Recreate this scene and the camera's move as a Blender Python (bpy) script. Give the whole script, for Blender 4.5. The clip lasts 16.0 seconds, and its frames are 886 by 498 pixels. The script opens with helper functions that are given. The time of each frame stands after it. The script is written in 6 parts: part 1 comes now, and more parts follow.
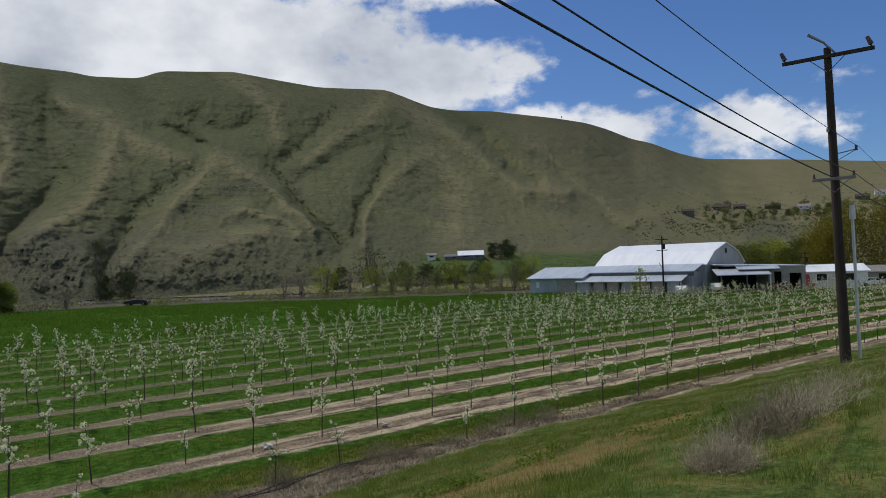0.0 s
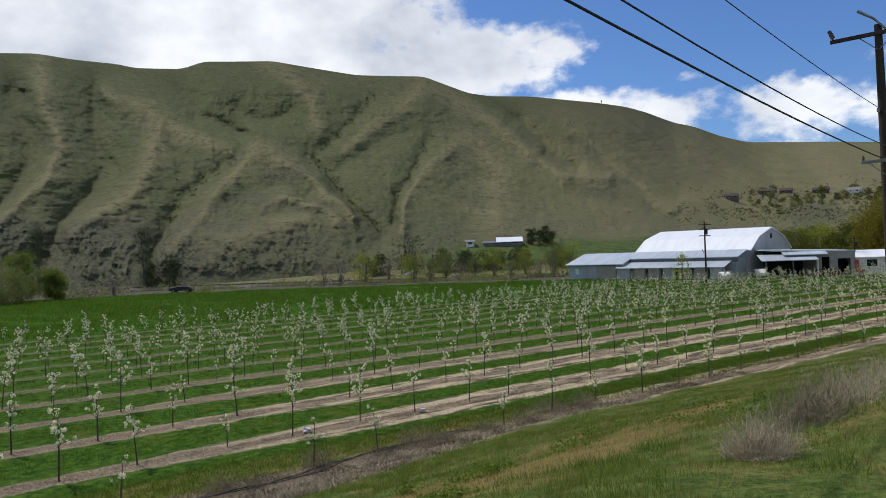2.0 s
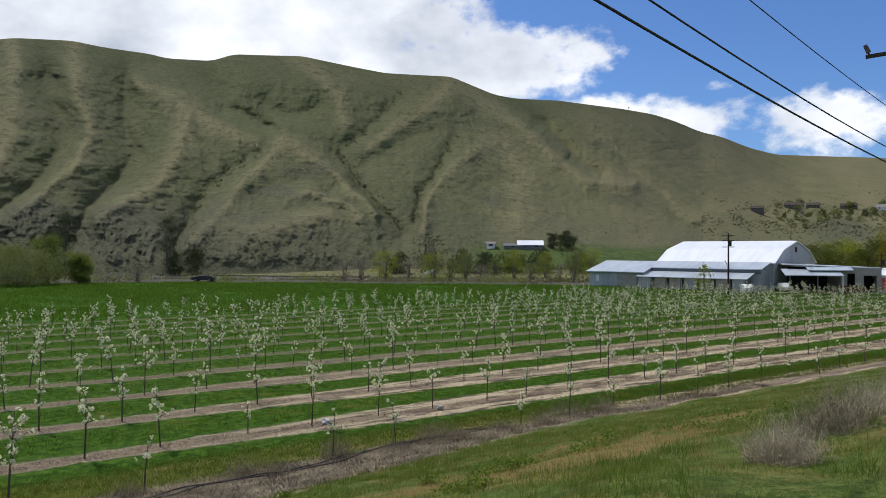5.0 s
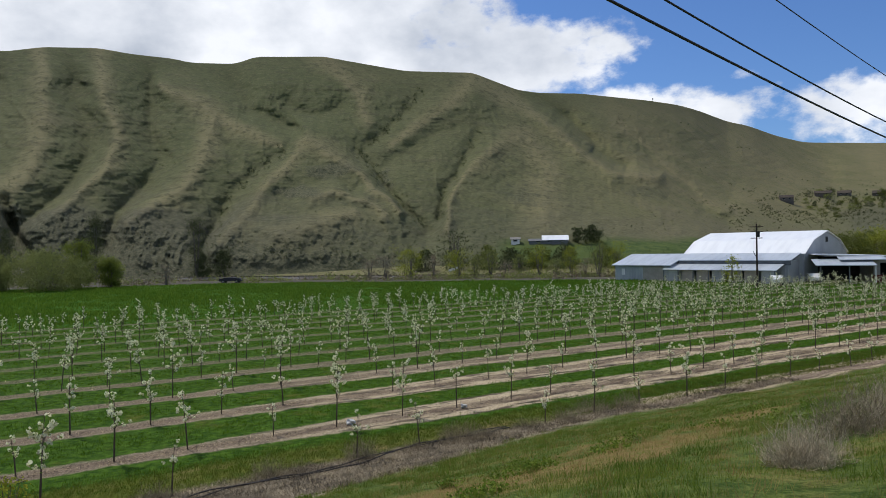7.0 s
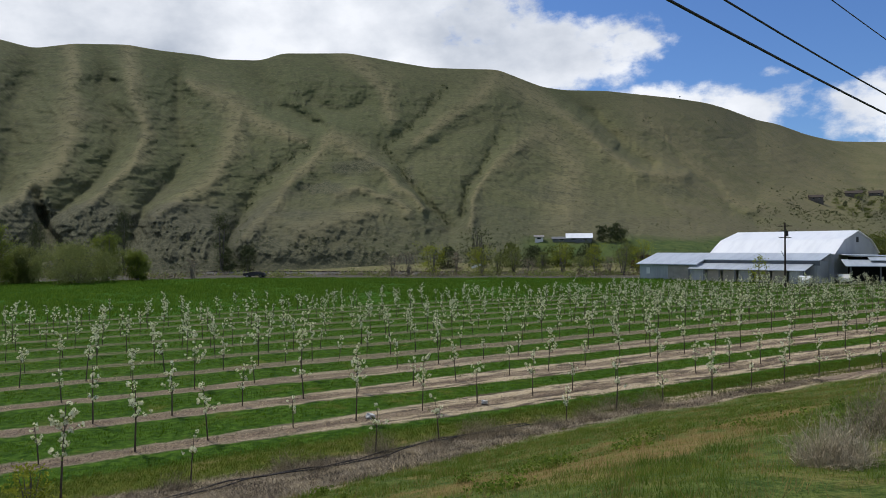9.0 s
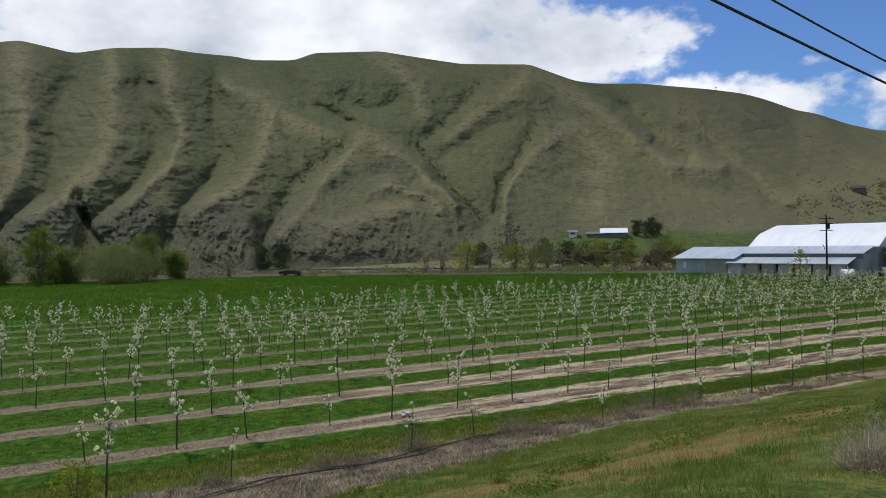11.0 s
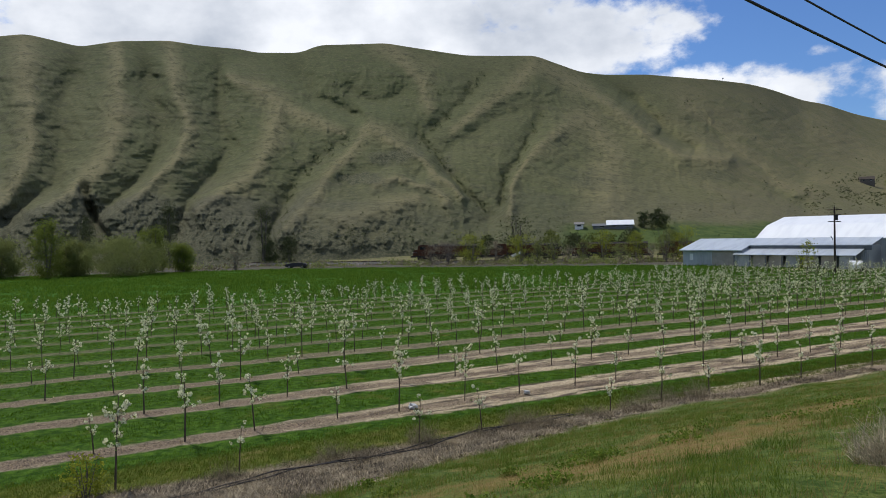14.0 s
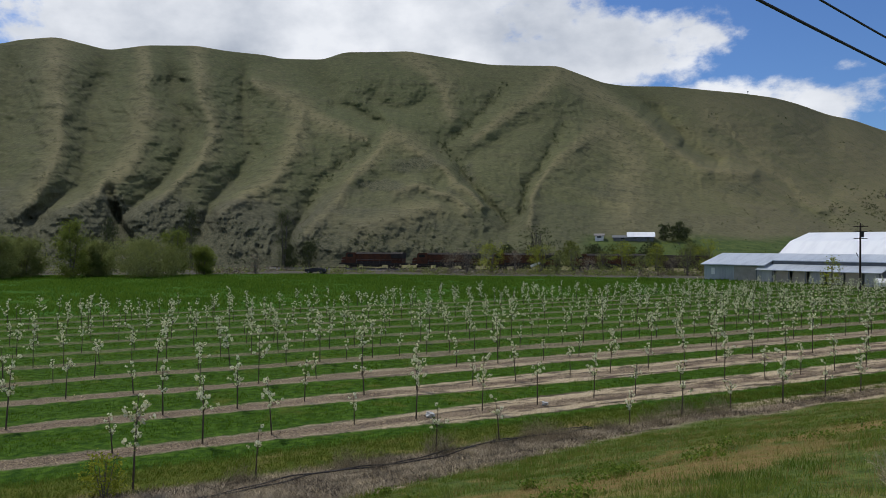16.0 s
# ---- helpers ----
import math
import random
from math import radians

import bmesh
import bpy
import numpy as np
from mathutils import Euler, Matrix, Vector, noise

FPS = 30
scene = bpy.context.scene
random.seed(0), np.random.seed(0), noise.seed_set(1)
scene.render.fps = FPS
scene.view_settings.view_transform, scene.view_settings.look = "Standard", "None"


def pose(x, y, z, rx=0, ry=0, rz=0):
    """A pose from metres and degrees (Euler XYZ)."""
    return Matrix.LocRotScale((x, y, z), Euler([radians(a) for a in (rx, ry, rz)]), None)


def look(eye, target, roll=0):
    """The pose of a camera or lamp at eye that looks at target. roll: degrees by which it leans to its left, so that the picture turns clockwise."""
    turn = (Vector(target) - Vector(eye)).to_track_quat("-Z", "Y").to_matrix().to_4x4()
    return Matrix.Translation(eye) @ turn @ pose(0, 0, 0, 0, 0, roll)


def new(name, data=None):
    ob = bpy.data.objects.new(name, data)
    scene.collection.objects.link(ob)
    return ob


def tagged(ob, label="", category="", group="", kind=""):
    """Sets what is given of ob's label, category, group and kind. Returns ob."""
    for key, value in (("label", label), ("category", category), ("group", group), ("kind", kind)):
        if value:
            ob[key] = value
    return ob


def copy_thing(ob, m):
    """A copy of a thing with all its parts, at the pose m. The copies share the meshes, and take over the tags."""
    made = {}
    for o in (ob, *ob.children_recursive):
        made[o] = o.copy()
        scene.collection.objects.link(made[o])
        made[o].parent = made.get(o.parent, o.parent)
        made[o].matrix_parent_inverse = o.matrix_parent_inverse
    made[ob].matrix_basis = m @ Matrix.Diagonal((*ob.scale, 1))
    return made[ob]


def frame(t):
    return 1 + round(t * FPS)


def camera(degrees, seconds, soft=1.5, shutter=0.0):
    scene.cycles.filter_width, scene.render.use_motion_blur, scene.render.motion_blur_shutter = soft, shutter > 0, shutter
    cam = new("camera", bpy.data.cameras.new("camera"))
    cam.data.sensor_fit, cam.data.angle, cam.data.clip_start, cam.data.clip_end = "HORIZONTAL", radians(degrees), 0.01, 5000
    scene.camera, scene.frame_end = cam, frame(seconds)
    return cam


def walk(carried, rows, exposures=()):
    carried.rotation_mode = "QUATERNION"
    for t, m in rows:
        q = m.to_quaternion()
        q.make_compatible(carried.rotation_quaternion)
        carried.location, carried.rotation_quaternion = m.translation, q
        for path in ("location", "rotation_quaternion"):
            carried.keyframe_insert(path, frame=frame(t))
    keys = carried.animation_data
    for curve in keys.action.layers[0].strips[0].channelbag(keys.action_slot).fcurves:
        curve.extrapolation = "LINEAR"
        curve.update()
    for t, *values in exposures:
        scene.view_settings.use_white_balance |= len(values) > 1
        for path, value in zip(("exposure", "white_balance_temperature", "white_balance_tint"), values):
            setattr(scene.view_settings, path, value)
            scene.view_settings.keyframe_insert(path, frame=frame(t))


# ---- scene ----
cam = camera(62.97, 16.0, soft=0.8)
EYE = 6.0
ROWS = [
    (0.0, -0.000, -0.000, -0.000, 0.02, 1.18, 1.90),
    (0.5, -0.004, -0.050, 0.022, -0.37, 1.03, 1.36),
    (1.0, -0.041, -0.083, -0.014, -0.07, 0.87, 1.00),
    (1.5, -0.004, -0.046, -0.012, 0.18, 0.61, 2.03),
    (2.0, 0.084, 0.053, -0.030, 3.09, 0.24, 2.11),
    (2.5, 0.144, 0.073, -0.054, 3.19, -0.14, 1.83),
    (3.0, 0.145, 0.058, -0.058, 3.30, 0.03, 1.48),
    (3.5, 0.118, -0.000, -0.043, 3.53, -0.03, 0.24),
    (6.0, -0.126, -0.212, -0.108, 6.55, 0.63, 0.06),
    (6.5, -0.022, -0.152, -0.042, 8.03, 0.72, 0.35),
    (7.0, 0.096, -0.133, 0.009, 6.65, 0.04, 0.88),
    (7.5, 0.162, -0.061, -0.038, 7.48, 0.95, 1.03),
    (8.0, 0.130, -0.013, -0.031, 8.37, 1.41, 0.97),
    (8.5, 0.144, 0.040, -0.046, 8.48, 0.17, 0.76),
    (9.0, 0.122, 0.082, -0.097, 8.49, -0.16, 0.33),
    (11.5, 0.113, 0.050, -0.013, 11.54, -0.66, 1.24),
    (12.0, 0.079, 0.090, -0.005, 11.63, -1.15, 1.43),
    (12.5, 0.107, 0.080, -0.031, 11.60, -1.51, 1.52),
    (13.0, 0.098, 0.070, -0.026, 11.58, -1.55, 1.03),
    (13.5, 0.064, 0.088, -0.032, 11.47, -1.29, 0.98),
    (14.0, 0.073, 0.103, -0.025, 11.58, -1.02, 1.08),
    (14.5, 0.058, 0.122, -0.034, 11.83, -1.20, 1.23),
    (15.0, 0.049, 0.124, -0.035, 11.80, -1.17, 1.16),
    (15.5, 0.013, 0.150, -0.037, 12.21, -0.59, 0.15),
    (16.0, -0.006, 0.157, -0.028, 13.09, -0.36, -0.17),
]
walk(cam, [(t, pose(x, y, EYE + z, 90 + pitch, roll, yaw)) for t, x, y, z, yaw, pitch, roll in ROWS],
     [(0.0, -0.31), (1.5, -0.2), (2.0, 0.0), (2.5, -0.10), (3.5, 0.05), (6.0, 0.11), (7.0, 0.0), (8.0, -0.34), (8.5, -0.22), (9.0, -0.04), (13.0, 0.0), (15.0, 0.0), (16.0, -0.18)])

# ---------------------------------------------------------------- light
SUN_AZ, SUN_EL = -54.0, 56.0          # compass from the view axis, height; degrees
sun_way = Vector((math.sin(radians(SUN_AZ)) * math.cos(radians(SUN_EL)), math.cos(radians(SUN_AZ)) * math.cos(radians(SUN_EL)), math.sin(radians(SUN_EL))))
sun_data = bpy.data.lights.new("sun", "SUN")
sun_data.energy, sun_data.angle, sun_data.color = 3.3, radians(1.0), (1.0, 0.95, 0.87)
sun = new("sun", sun_data)
sun.matrix_world = look(sun_way * 300, (0, 0, 0))
scene.view_settings.exposure = 0.0

# cloud masses: azimuth, height, half width, half height (degrees), weight
CLOUDS = [(-24, 15.5, 27, 7.5, 1.3), (-1.5, 14.6, 9.5, 3.6, 1.1), (10.5, 10.0, 9.0, 2.2, 0.8), (23.5, 9.2, 6.5, 2.4, 0.6), (1, 21.0, 7, 1.9, 0.8), (-12, 22, 12, 3, 0.8), (29, 12.0, 2.5, 0.8, 0.45), (16, 12.3, 1.6, 0.5, 0.4)]


def make_sky():
    world = bpy.data.worlds.new("sky")
    scene.world = world
    world.use_nodes = True
    nt = world.node_tree
    nt.nodes.clear()

    def node(kind, **kw):
        n = nt.nodes.new(kind)
        for k, v in kw.items():
            if k == "operation":
                n.operation = v
        return n

    def plug(sock, v):
        if isinstance(v, (int, float)):
            sock.default_value = v
        else:
            nt.links.new(v, sock)

    def calc(op, a, b=0.0, c=0.0):
        n = node("ShaderNodeMath", operation=op)
        for i, v in enumerate((a, b, c)):
            plug(n.inputs[i], v)
        return n.outputs[0]

    sky = node("ShaderNodeTexSky")
    sky.sky_type, sky.sun_disc = "NISHITA", False
    sky.sun_elevation, sky.sun_rotation = radians(SUN_EL), radians(SUN_AZ)
    sky.air_density, sky.dust_density, sky.ozone_density = 1.0, 0.3, 2.2
    co = node("ShaderNodeTexCoord")
    sep = node("ShaderNodeSeparateXYZ")
    nt.links.new(co.outputs["Generated"], sep.inputs[0])
    x, y, z = sep.outputs
    az = calc("MULTIPLY", calc("ARCTAN2", x, y), 57.2958)
    el = calc("MULTIPLY", calc("ARCSINE", z), 57.2958)
    com = node("ShaderNodeCombineXYZ")
    plug(com.inputs[0], az), plug(com.inputs[1], calc("MULTIPLY", el, 1.5))

    def fbm(scale, detail, rough, shift):
        m = node("ShaderNodeMapping")
        m.inputs["Location"].default_value = shift
        nt.links.new(com.outputs[0], m.inputs[0])
        n = node("ShaderNodeTexNoise")
        n.inputs["Scale"].default_value, n.inputs["Detail"].default_value, n.inputs["Roughness"].default_value = scale, detail, rough
        nt.links.new(m.outputs[0], n.inputs["Vector"])
        return n.outputs["Fac"]

    big, small, shade = fbm(0.13, 8, 0.58, (3, 1, 0)), fbm(0.55, 6, 0.6, (9, 4, 2)), fbm(0.1, 5, 0.5, (20, 7, 5))
    body = -3.0
    for a, e, wa, we, k in CLOUDS:
        u, v = calc("DIVIDE", calc("SUBTRACT", az, a), wa), calc("DIVIDE", calc("SUBTRACT", el, e), we)
        d = calc("SUBTRACT", k, calc("MULTIPLY", calc("ADD", calc("MULTIPLY", u, u), calc("MULTIPLY", v, v)), k))
        body = calc("MAXIMUM", body, d)
    # the rest of the sky holds broken cloud of the same kind
    rest = calc("MULTIPLY_ADD", fbm(0.05, 3, 0.5, (40, 3, 0)), 3.0, -1.35)
    away = calc("MAXIMUM", calc("MULTIPLY", calc("SUBTRACT", calc("ABSOLUTE", az), 47.0), 0.1), calc("MULTIPLY", calc("SUBTRACT", el, 26.0), 0.15))
    away = calc("MINIMUM", calc("MAXIMUM", away, 0.0), 1.0)
    body = calc("ADD", calc("MULTIPLY", body, calc("SUBTRACT", 1.0, away)), calc("MULTIPLY", rest, away))
    dens = calc("ADD", body, calc("MULTIPLY_ADD", big, 3.0, -1.62))
    dens = calc("ADD", dens, calc("MULTIPLY_ADD", small, 1.1, -0.55))
    ramp = node("ShaderNodeMapRange")
    ramp.interpolation_type = "SMOOTHSTEP"
    ramp.inputs["From Min"].default_value, ramp.inputs["From Max"].default_value = -0.18, 0.5
    nt.links.new(dens, ramp.inputs["Value"])
    grey = node("ShaderNodeMapRange")
    grey.inputs["From Min"].default_value, grey.inputs["From Max"].default_value = 0.40, 0.76
    plug(grey.inputs["Value"], calc("ADD", shade, calc("MULTIPLY_ADD", small, 0.16, -0.08)))
    col = node("ShaderNodeMix")
    col.data_type = "RGBA"
    col.inputs[6].default_value, col.inputs[7].default_value = (0.86, 0.89, 0.95, 1), (0.44, 0.49, 0.58, 1)
    nt.links.new(grey.outputs[0], col.inputs[0])
    bg_sky, bg_cloud, mix, out = node("ShaderNodeBackground"), node("ShaderNodeBackground"), node("ShaderNodeMixShader"), node("ShaderNodeOutputWorld")
    bg_sky.inputs[1].default_value = 0.088
    bg_cloud.inputs[1].default_value = 1.10
    tint = node("ShaderNodeMix")
    tint.data_type, tint.blend_type = "RGBA", "MULTIPLY"
    tint.inputs[0].default_value, tint.inputs[7].default_value = 1.0, (0.62, 0.86, 1.25, 1)
    nt.links.new(sky.outputs[0], tint.inputs[6])
    nt.links.new(tint.outputs[2], bg_sky.inputs[0])
    nt.links.new(col.outputs[2], bg_cloud.inputs[0])
    nt.links.new(ramp.outputs[0], mix.inputs[0])
    nt.links.new(bg_sky.outputs[0], mix.inputs[1])
    nt.links.new(bg_cloud.outputs[0], mix.inputs[2])
    nt.links.new(mix.outputs[0], out.inputs[0])


make_sky()


# ---------------------------------------------------------------- materials
class Nodes:
    """Short hand for the node tree of one material."""

    def __init__(self, name, rough=0.9, metal=0.0, spec=0.3):
        self.mat = bpy.data.materials.new(name)
        self.mat.use_nodes = True
        self.tree = self.mat.node_tree
        self.bsdf = self.tree.nodes["Principled BSDF"]
        self.bsdf.inputs["Roughness"].default_value = rough
        self.bsdf.inputs["Metallic"].default_value = metal
        self.bsdf.inputs["Specular IOR Level"].default_value = spec
        self.co = self.tree.nodes.new("ShaderNodeTexCoord").outputs["Object"]

    def plug(self, sock, v):
        if isinstance(v, (int, float)):
            sock.default_value = v
        elif isinstance(v, tuple):
            sock.default_value = (*v, 1) if len(v) == 3 and len(sock.default_value) == 4 else v
        else:
            self.tree.links.new(v, sock)

    def calc(self, op, a, b=0.0, c=0.0):
        n = self.tree.nodes.new("ShaderNodeMath")
        n.operation = op
        for i, v in enumerate((a, b, c)):
            self.plug(n.inputs[i], v)
        return n.outputs[0]

    def noise(self, scale, detail=4, rough=0.6, stretch=(1, 1, 1), shift=(0, 0, 0)):
        m = self.tree.nodes.new("ShaderNodeMapping")
        m.inputs["Scale"].default_value, m.inputs["Location"].default_value = stretch, shift
        self.tree.links.new(self.co, m.inputs[0])
        n = self.tree.nodes.new("ShaderNodeTexNoise")
        n.inputs["Scale"].default_value, n.inputs["Detail"].default_value, n.inputs["Roughness"].default_value = scale, detail, rough
        self.tree.links.new(m.outputs[0], n.inputs["Vector"])
        return n.outputs["Fac"]

    def span(self, v, lo, hi, smooth=True):
        n = self.tree.nodes.new("ShaderNodeMapRange")
        n.interpolation_type = "SMOOTHSTEP" if smooth else "LINEAR"
        n.inputs["From Min"].default_value, n.inputs["From Max"].default_value = lo, hi
        self.plug(n.inputs["Value"], v)
        return n.outputs[0]

    def mix(self, f, a, b):
        n = self.tree.nodes.new("ShaderNodeMix")
        n.data_type = "RGBA"
        self.plug(n.inputs[0], f), self.plug(n.inputs[6], a), self.plug(n.inputs[7], b)
        return n.outputs[2]

    def axes(self):
        n = self.tree.nodes.new("ShaderNodeSeparateXYZ")
        self.tree.links.new(self.co, n.inputs[0])
        return n.outputs

    def random(self):
        return self.tree.nodes.new("ShaderNodeObjectInfo").outputs["Random"]

    def island(self):
        return self.tree.nodes.new("ShaderNodeNewGeometry").outputs["Random Per Island"]

    def bump(self, height, strength=0.5, dist=0.02):
        n = self.tree.nodes.new("ShaderNodeBump")
        n.inputs["Strength"].default_value, n.inputs["Distance"].default_value = strength, dist
        self.plug(n.inputs["Height"], height)
        self.tree.links.new(n.outputs[0], self.bsdf.inputs["Normal"])

    def done(self, colour):
        self.plug(self.bsdf.inputs["Base Color"], colour)
        return self.mat


def simple(name, a, b, scale=3.0, rough=0.8, metal=0.0, bump=0.3, dist=0.01, stretch=(1, 1, 1), vary=0.0, thin=0.0):
    """Two colours in two scales of mottling, with fine relief."""
    n = Nodes(name, rough, metal, 0.08 if thin else 0.3)
    big, fine = n.noise(scale, 5, 0.6, stretch), n.noise(scale * 9, 3, 0.6, stretch, (5, 2, 1))
    f = n.calc("ADD", n.calc("MULTIPLY", big, 0.65), n.calc("MULTIPLY", fine, 0.35))
    f = n.span(f, 0.35, 0.65)
    if vary:
        f = n.calc("ADD", n.calc("MULTIPLY", f, 1 - vary), n.calc("MULTIPLY", n.island(), vary))
    n.bump(fine, bump, dist)
    colour = n.mix(f, a, b)
    if thin:                          # petals and blades let some light through
        back, both, out = n.tree.nodes.new("ShaderNodeBsdfTranslucent"), n.tree.nodes.new("ShaderNodeMixShader"), n.tree.nodes["Material Output"]
        n.plug(back.inputs["Color"], colour)
        both.inputs[0].default_value = thin
        n.tree.links.new(n.bsdf.outputs[0], both.inputs[1]), n.tree.links.new(back.outputs[0], both.inputs[2])
        n.tree.links.new(both.outputs[0], out.inputs["Surface"])
    return n.done(colour)


ROW_TURN = 39.5                       # the orchard rows against the x axis
FIRST_ROW, ROW_GAP, ROW_COUNT, TREE_GAP = 18.3, 4.35, 12, 2.42


def smoothstep(a, b, v):
    t = np.clip((v - a) / (b - a), 0, 1)
    return t * t * (3 - 2 * t)


def bank_line(a):
    """Where the bank's grass ends and the trash strip begins, across the rows."""
    return 10.8 + 6.8 * smoothstep(1.0, 17.0, a)


BANK_FOOT, FIELD_END, YARD = 17.5, 136.0, 115.0
U = Vector((math.cos(radians(ROW_TURN)), math.sin(radians(ROW_TURN)), 0))
N = Vector((-U.y, U.x, 0))


def bare_patch(a, s):
    """Where the bank's turf is worn to tan soil and moss, 0 to 1."""
    out = 0.0
    for a0, s0, wa, ws in ((7.6, 7.3, 1.6, 0.95), (6.0, 7.9, 1.5, 0.9), (9.6, 7.6, 1.6, 0.8), (3.2, 8.8, 1.8, 0.9), (12.5, 3.0, 3.5, 0.9), (9.0, 2.2, 2.0, 0.8), (13.5, 9.2, 2.8, 0.8), (10.5, 9.6, 2.0, 0.6)):
        out = out + np.exp(-((a - a0) / wa) ** 2 - ((s - s0) / ws) ** 2)
    x, y = U.x * a + N.x * s, U.y * a + N.y * s
    return smoothstep(0.25, 0.75, out + 0.42 * lumps(x, y, 0.9, 32, 4) + 0.25 * lumps(x, y, 3.1, 31, 3))


def place(a, s, z=0.0):
    """World place from metres along the rows and across them."""
    return U * a + N * s + Vector((0, 0, z))


def ground_material():
    n = Nodes("ground_cover", 0.95, 0.0, 0.06)
    x, y, z = n.axes()                # object space: x along the rows, y across them
    wx = n.calc("SUBTRACT", n.calc("MULTIPLY", x, U.x), n.calc("MULTIPLY", y, U.y))
    wy = n.calc("ADD", n.calc("MULTIPLY", x, U.y), n.calc("MULTIPLY", y, U.x))
    big, mid, fine, tiny = n.noise(0.09, 4), n.noise(0.5, 5), n.noise(3.0, 5, 0.65), n.noise(16.0, 4, 0.7)
    streak = n.noise(1.2, 5, 0.6, (0.35, 1.6, 1), (7, 3, 0))
    # lush alley grass and mulch strips
    grass = n.mix(n.span(fine, 0.35, 0.68), (0.018, 0.052, 0.004), (0.066, 0.130, 0.013))
    grass = n.mix(n.span(mid, 0.56, 0.75), grass, (0.105, 0.110, 0.021))
    straw = n.mix(n.span(tiny, 0.3, 0.7), (0.200, 0.155, 0.100), (0.660, 0.555, 0.375))
    straw = n.mix(n.span(streak, 0.47, 0.58), straw, (0.092, 0.071, 0.052))
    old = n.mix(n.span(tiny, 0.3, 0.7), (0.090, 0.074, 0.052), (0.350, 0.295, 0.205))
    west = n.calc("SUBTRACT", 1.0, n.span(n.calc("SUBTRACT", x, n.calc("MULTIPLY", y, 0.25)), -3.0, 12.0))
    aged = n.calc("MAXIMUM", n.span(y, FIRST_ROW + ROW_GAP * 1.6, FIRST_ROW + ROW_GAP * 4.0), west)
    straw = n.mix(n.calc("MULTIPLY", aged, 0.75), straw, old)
    off = n.calc("MODULO", n.calc("ADD", n.calc("SUBTRACT", y, FIRST_ROW - ROW_GAP / 2), 80 * ROW_GAP), ROW_GAP)
    off = n.calc("ABSOLUTE", n.calc("SUBTRACT", off, ROW_GAP / 2))
    off = n.calc("ADD", off, n.calc("MULTIPLY_ADD", n.noise(1.1, 5, 0.65), 0.9, -0.45))
    wide = n.calc("SUBTRACT", 1.62, n.calc("MULTIPLY", n.calc("MAXIMUM", n.span(y, FIRST_ROW + ROW_GAP * 2.3, FIRST_ROW + ROW_GAP * 5.0), n.calc("MULTIPLY", west, 1.1)), 0.66))
    strip = n.span(n.calc("SUBTRACT", wide, off), 0.25, 0.5)
    litter = n.mix(n.span(tiny, 0.35, 0.7), (0.075, 0.052, 0.038), (0.270, 0.205, 0.150))
    middle = n.calc("MULTIPLY", n.calc("SUBTRACT", 1.0, n.span(n.calc("ADD", off, n.calc("MULTIPLY_ADD", streak, 0.9, -0.45)), 0.18, 0.54)), 0.72)
    straw = n.mix(middle, straw, litter)
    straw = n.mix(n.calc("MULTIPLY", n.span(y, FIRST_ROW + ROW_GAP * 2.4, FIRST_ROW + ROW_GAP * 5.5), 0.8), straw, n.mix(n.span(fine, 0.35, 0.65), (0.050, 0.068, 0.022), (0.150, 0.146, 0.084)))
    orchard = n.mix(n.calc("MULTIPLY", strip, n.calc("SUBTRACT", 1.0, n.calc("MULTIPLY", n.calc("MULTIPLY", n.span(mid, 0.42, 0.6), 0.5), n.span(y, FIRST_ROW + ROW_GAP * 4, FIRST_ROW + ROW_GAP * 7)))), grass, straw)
    # hay field beyond, grey flat beyond that
    field = n.mix(n.span(fine, 0.3, 0.7), (0.022, 0.074, 0.006), (0.050, 0.131, 0.011))
    field = n.mix(n.span(n.noise(0.25, 5, 0.6, (0.4, 1, 1)), 0.5, 0.72), field, (0.072, 0.142, 0.013))
    last = FIRST_ROW + ROW_GAP * (ROW_COUNT - 0.5)
    wob = n.calc("MULTIPLY_ADD", mid, 3.0, -1.5)
    cover = n.mix(n.span(n.calc("ADD", y, wob), last - 0.6, last + 0.6), orchard, field)
    gravel = n.mix(n.span(n.noise(0.7, 6, 0.7), 0.35, 0.65), (0.056, 0.052, 0.040), (0.108, 0.100, 0.080))
    gravel = n.mix(n.span(mid, 0.55, 0.7), gravel, (0.095, 0.110, 0.030))
    edge = n.calc("ADD", wy, n.calc("MULTIPLY", wob, 1.2))
    edge = n.calc("ADD", edge, n.calc("MULTIPLY", n.calc("MAXIMUM", n.calc("SUBTRACT", -54.0, wx), 0.0), 0.42))
    cover = n.mix(n.span(edge, FIELD_END - 1.5, FIELD_END + 1.5), cover, gravel)
    yard = n.calc("MULTIPLY", n.span(n.calc("ADD", wy, wob), YARD - 2, YARD + 1.5), n.span(wx, 19.0, 26.0))
    cover = n.mix(yard, cover, (0.300, 0.299, 0.153))
    # the road bank: dry and green grass in patches, grey trash along its foot
    dry = n.mix(n.span(tiny, 0.3, 0.7), (0.165, 0.115, 0.040), (0.320, 0.230, 0.095))
    green = n.mix(n.span(n.calc("ADD", n.calc("MULTIPLY", fine, 0.5), n.calc("MULTIPLY", tiny, 0.5)), 0.38, 0.62), (0.030, 0.062, 0.011), (0.118, 0.150, 0.038))
    worn = n.tree.nodes.new("ShaderNodeAttribute")
    worn.attribute_name = "worn"
    bank = n.mix(n.calc("MULTIPLY", n.span(n.noise(0.8, 6, 0.62, (0.7, 1, 1), (2, 8, 0)), 0.5, 0.66), 0.5), green, dry)
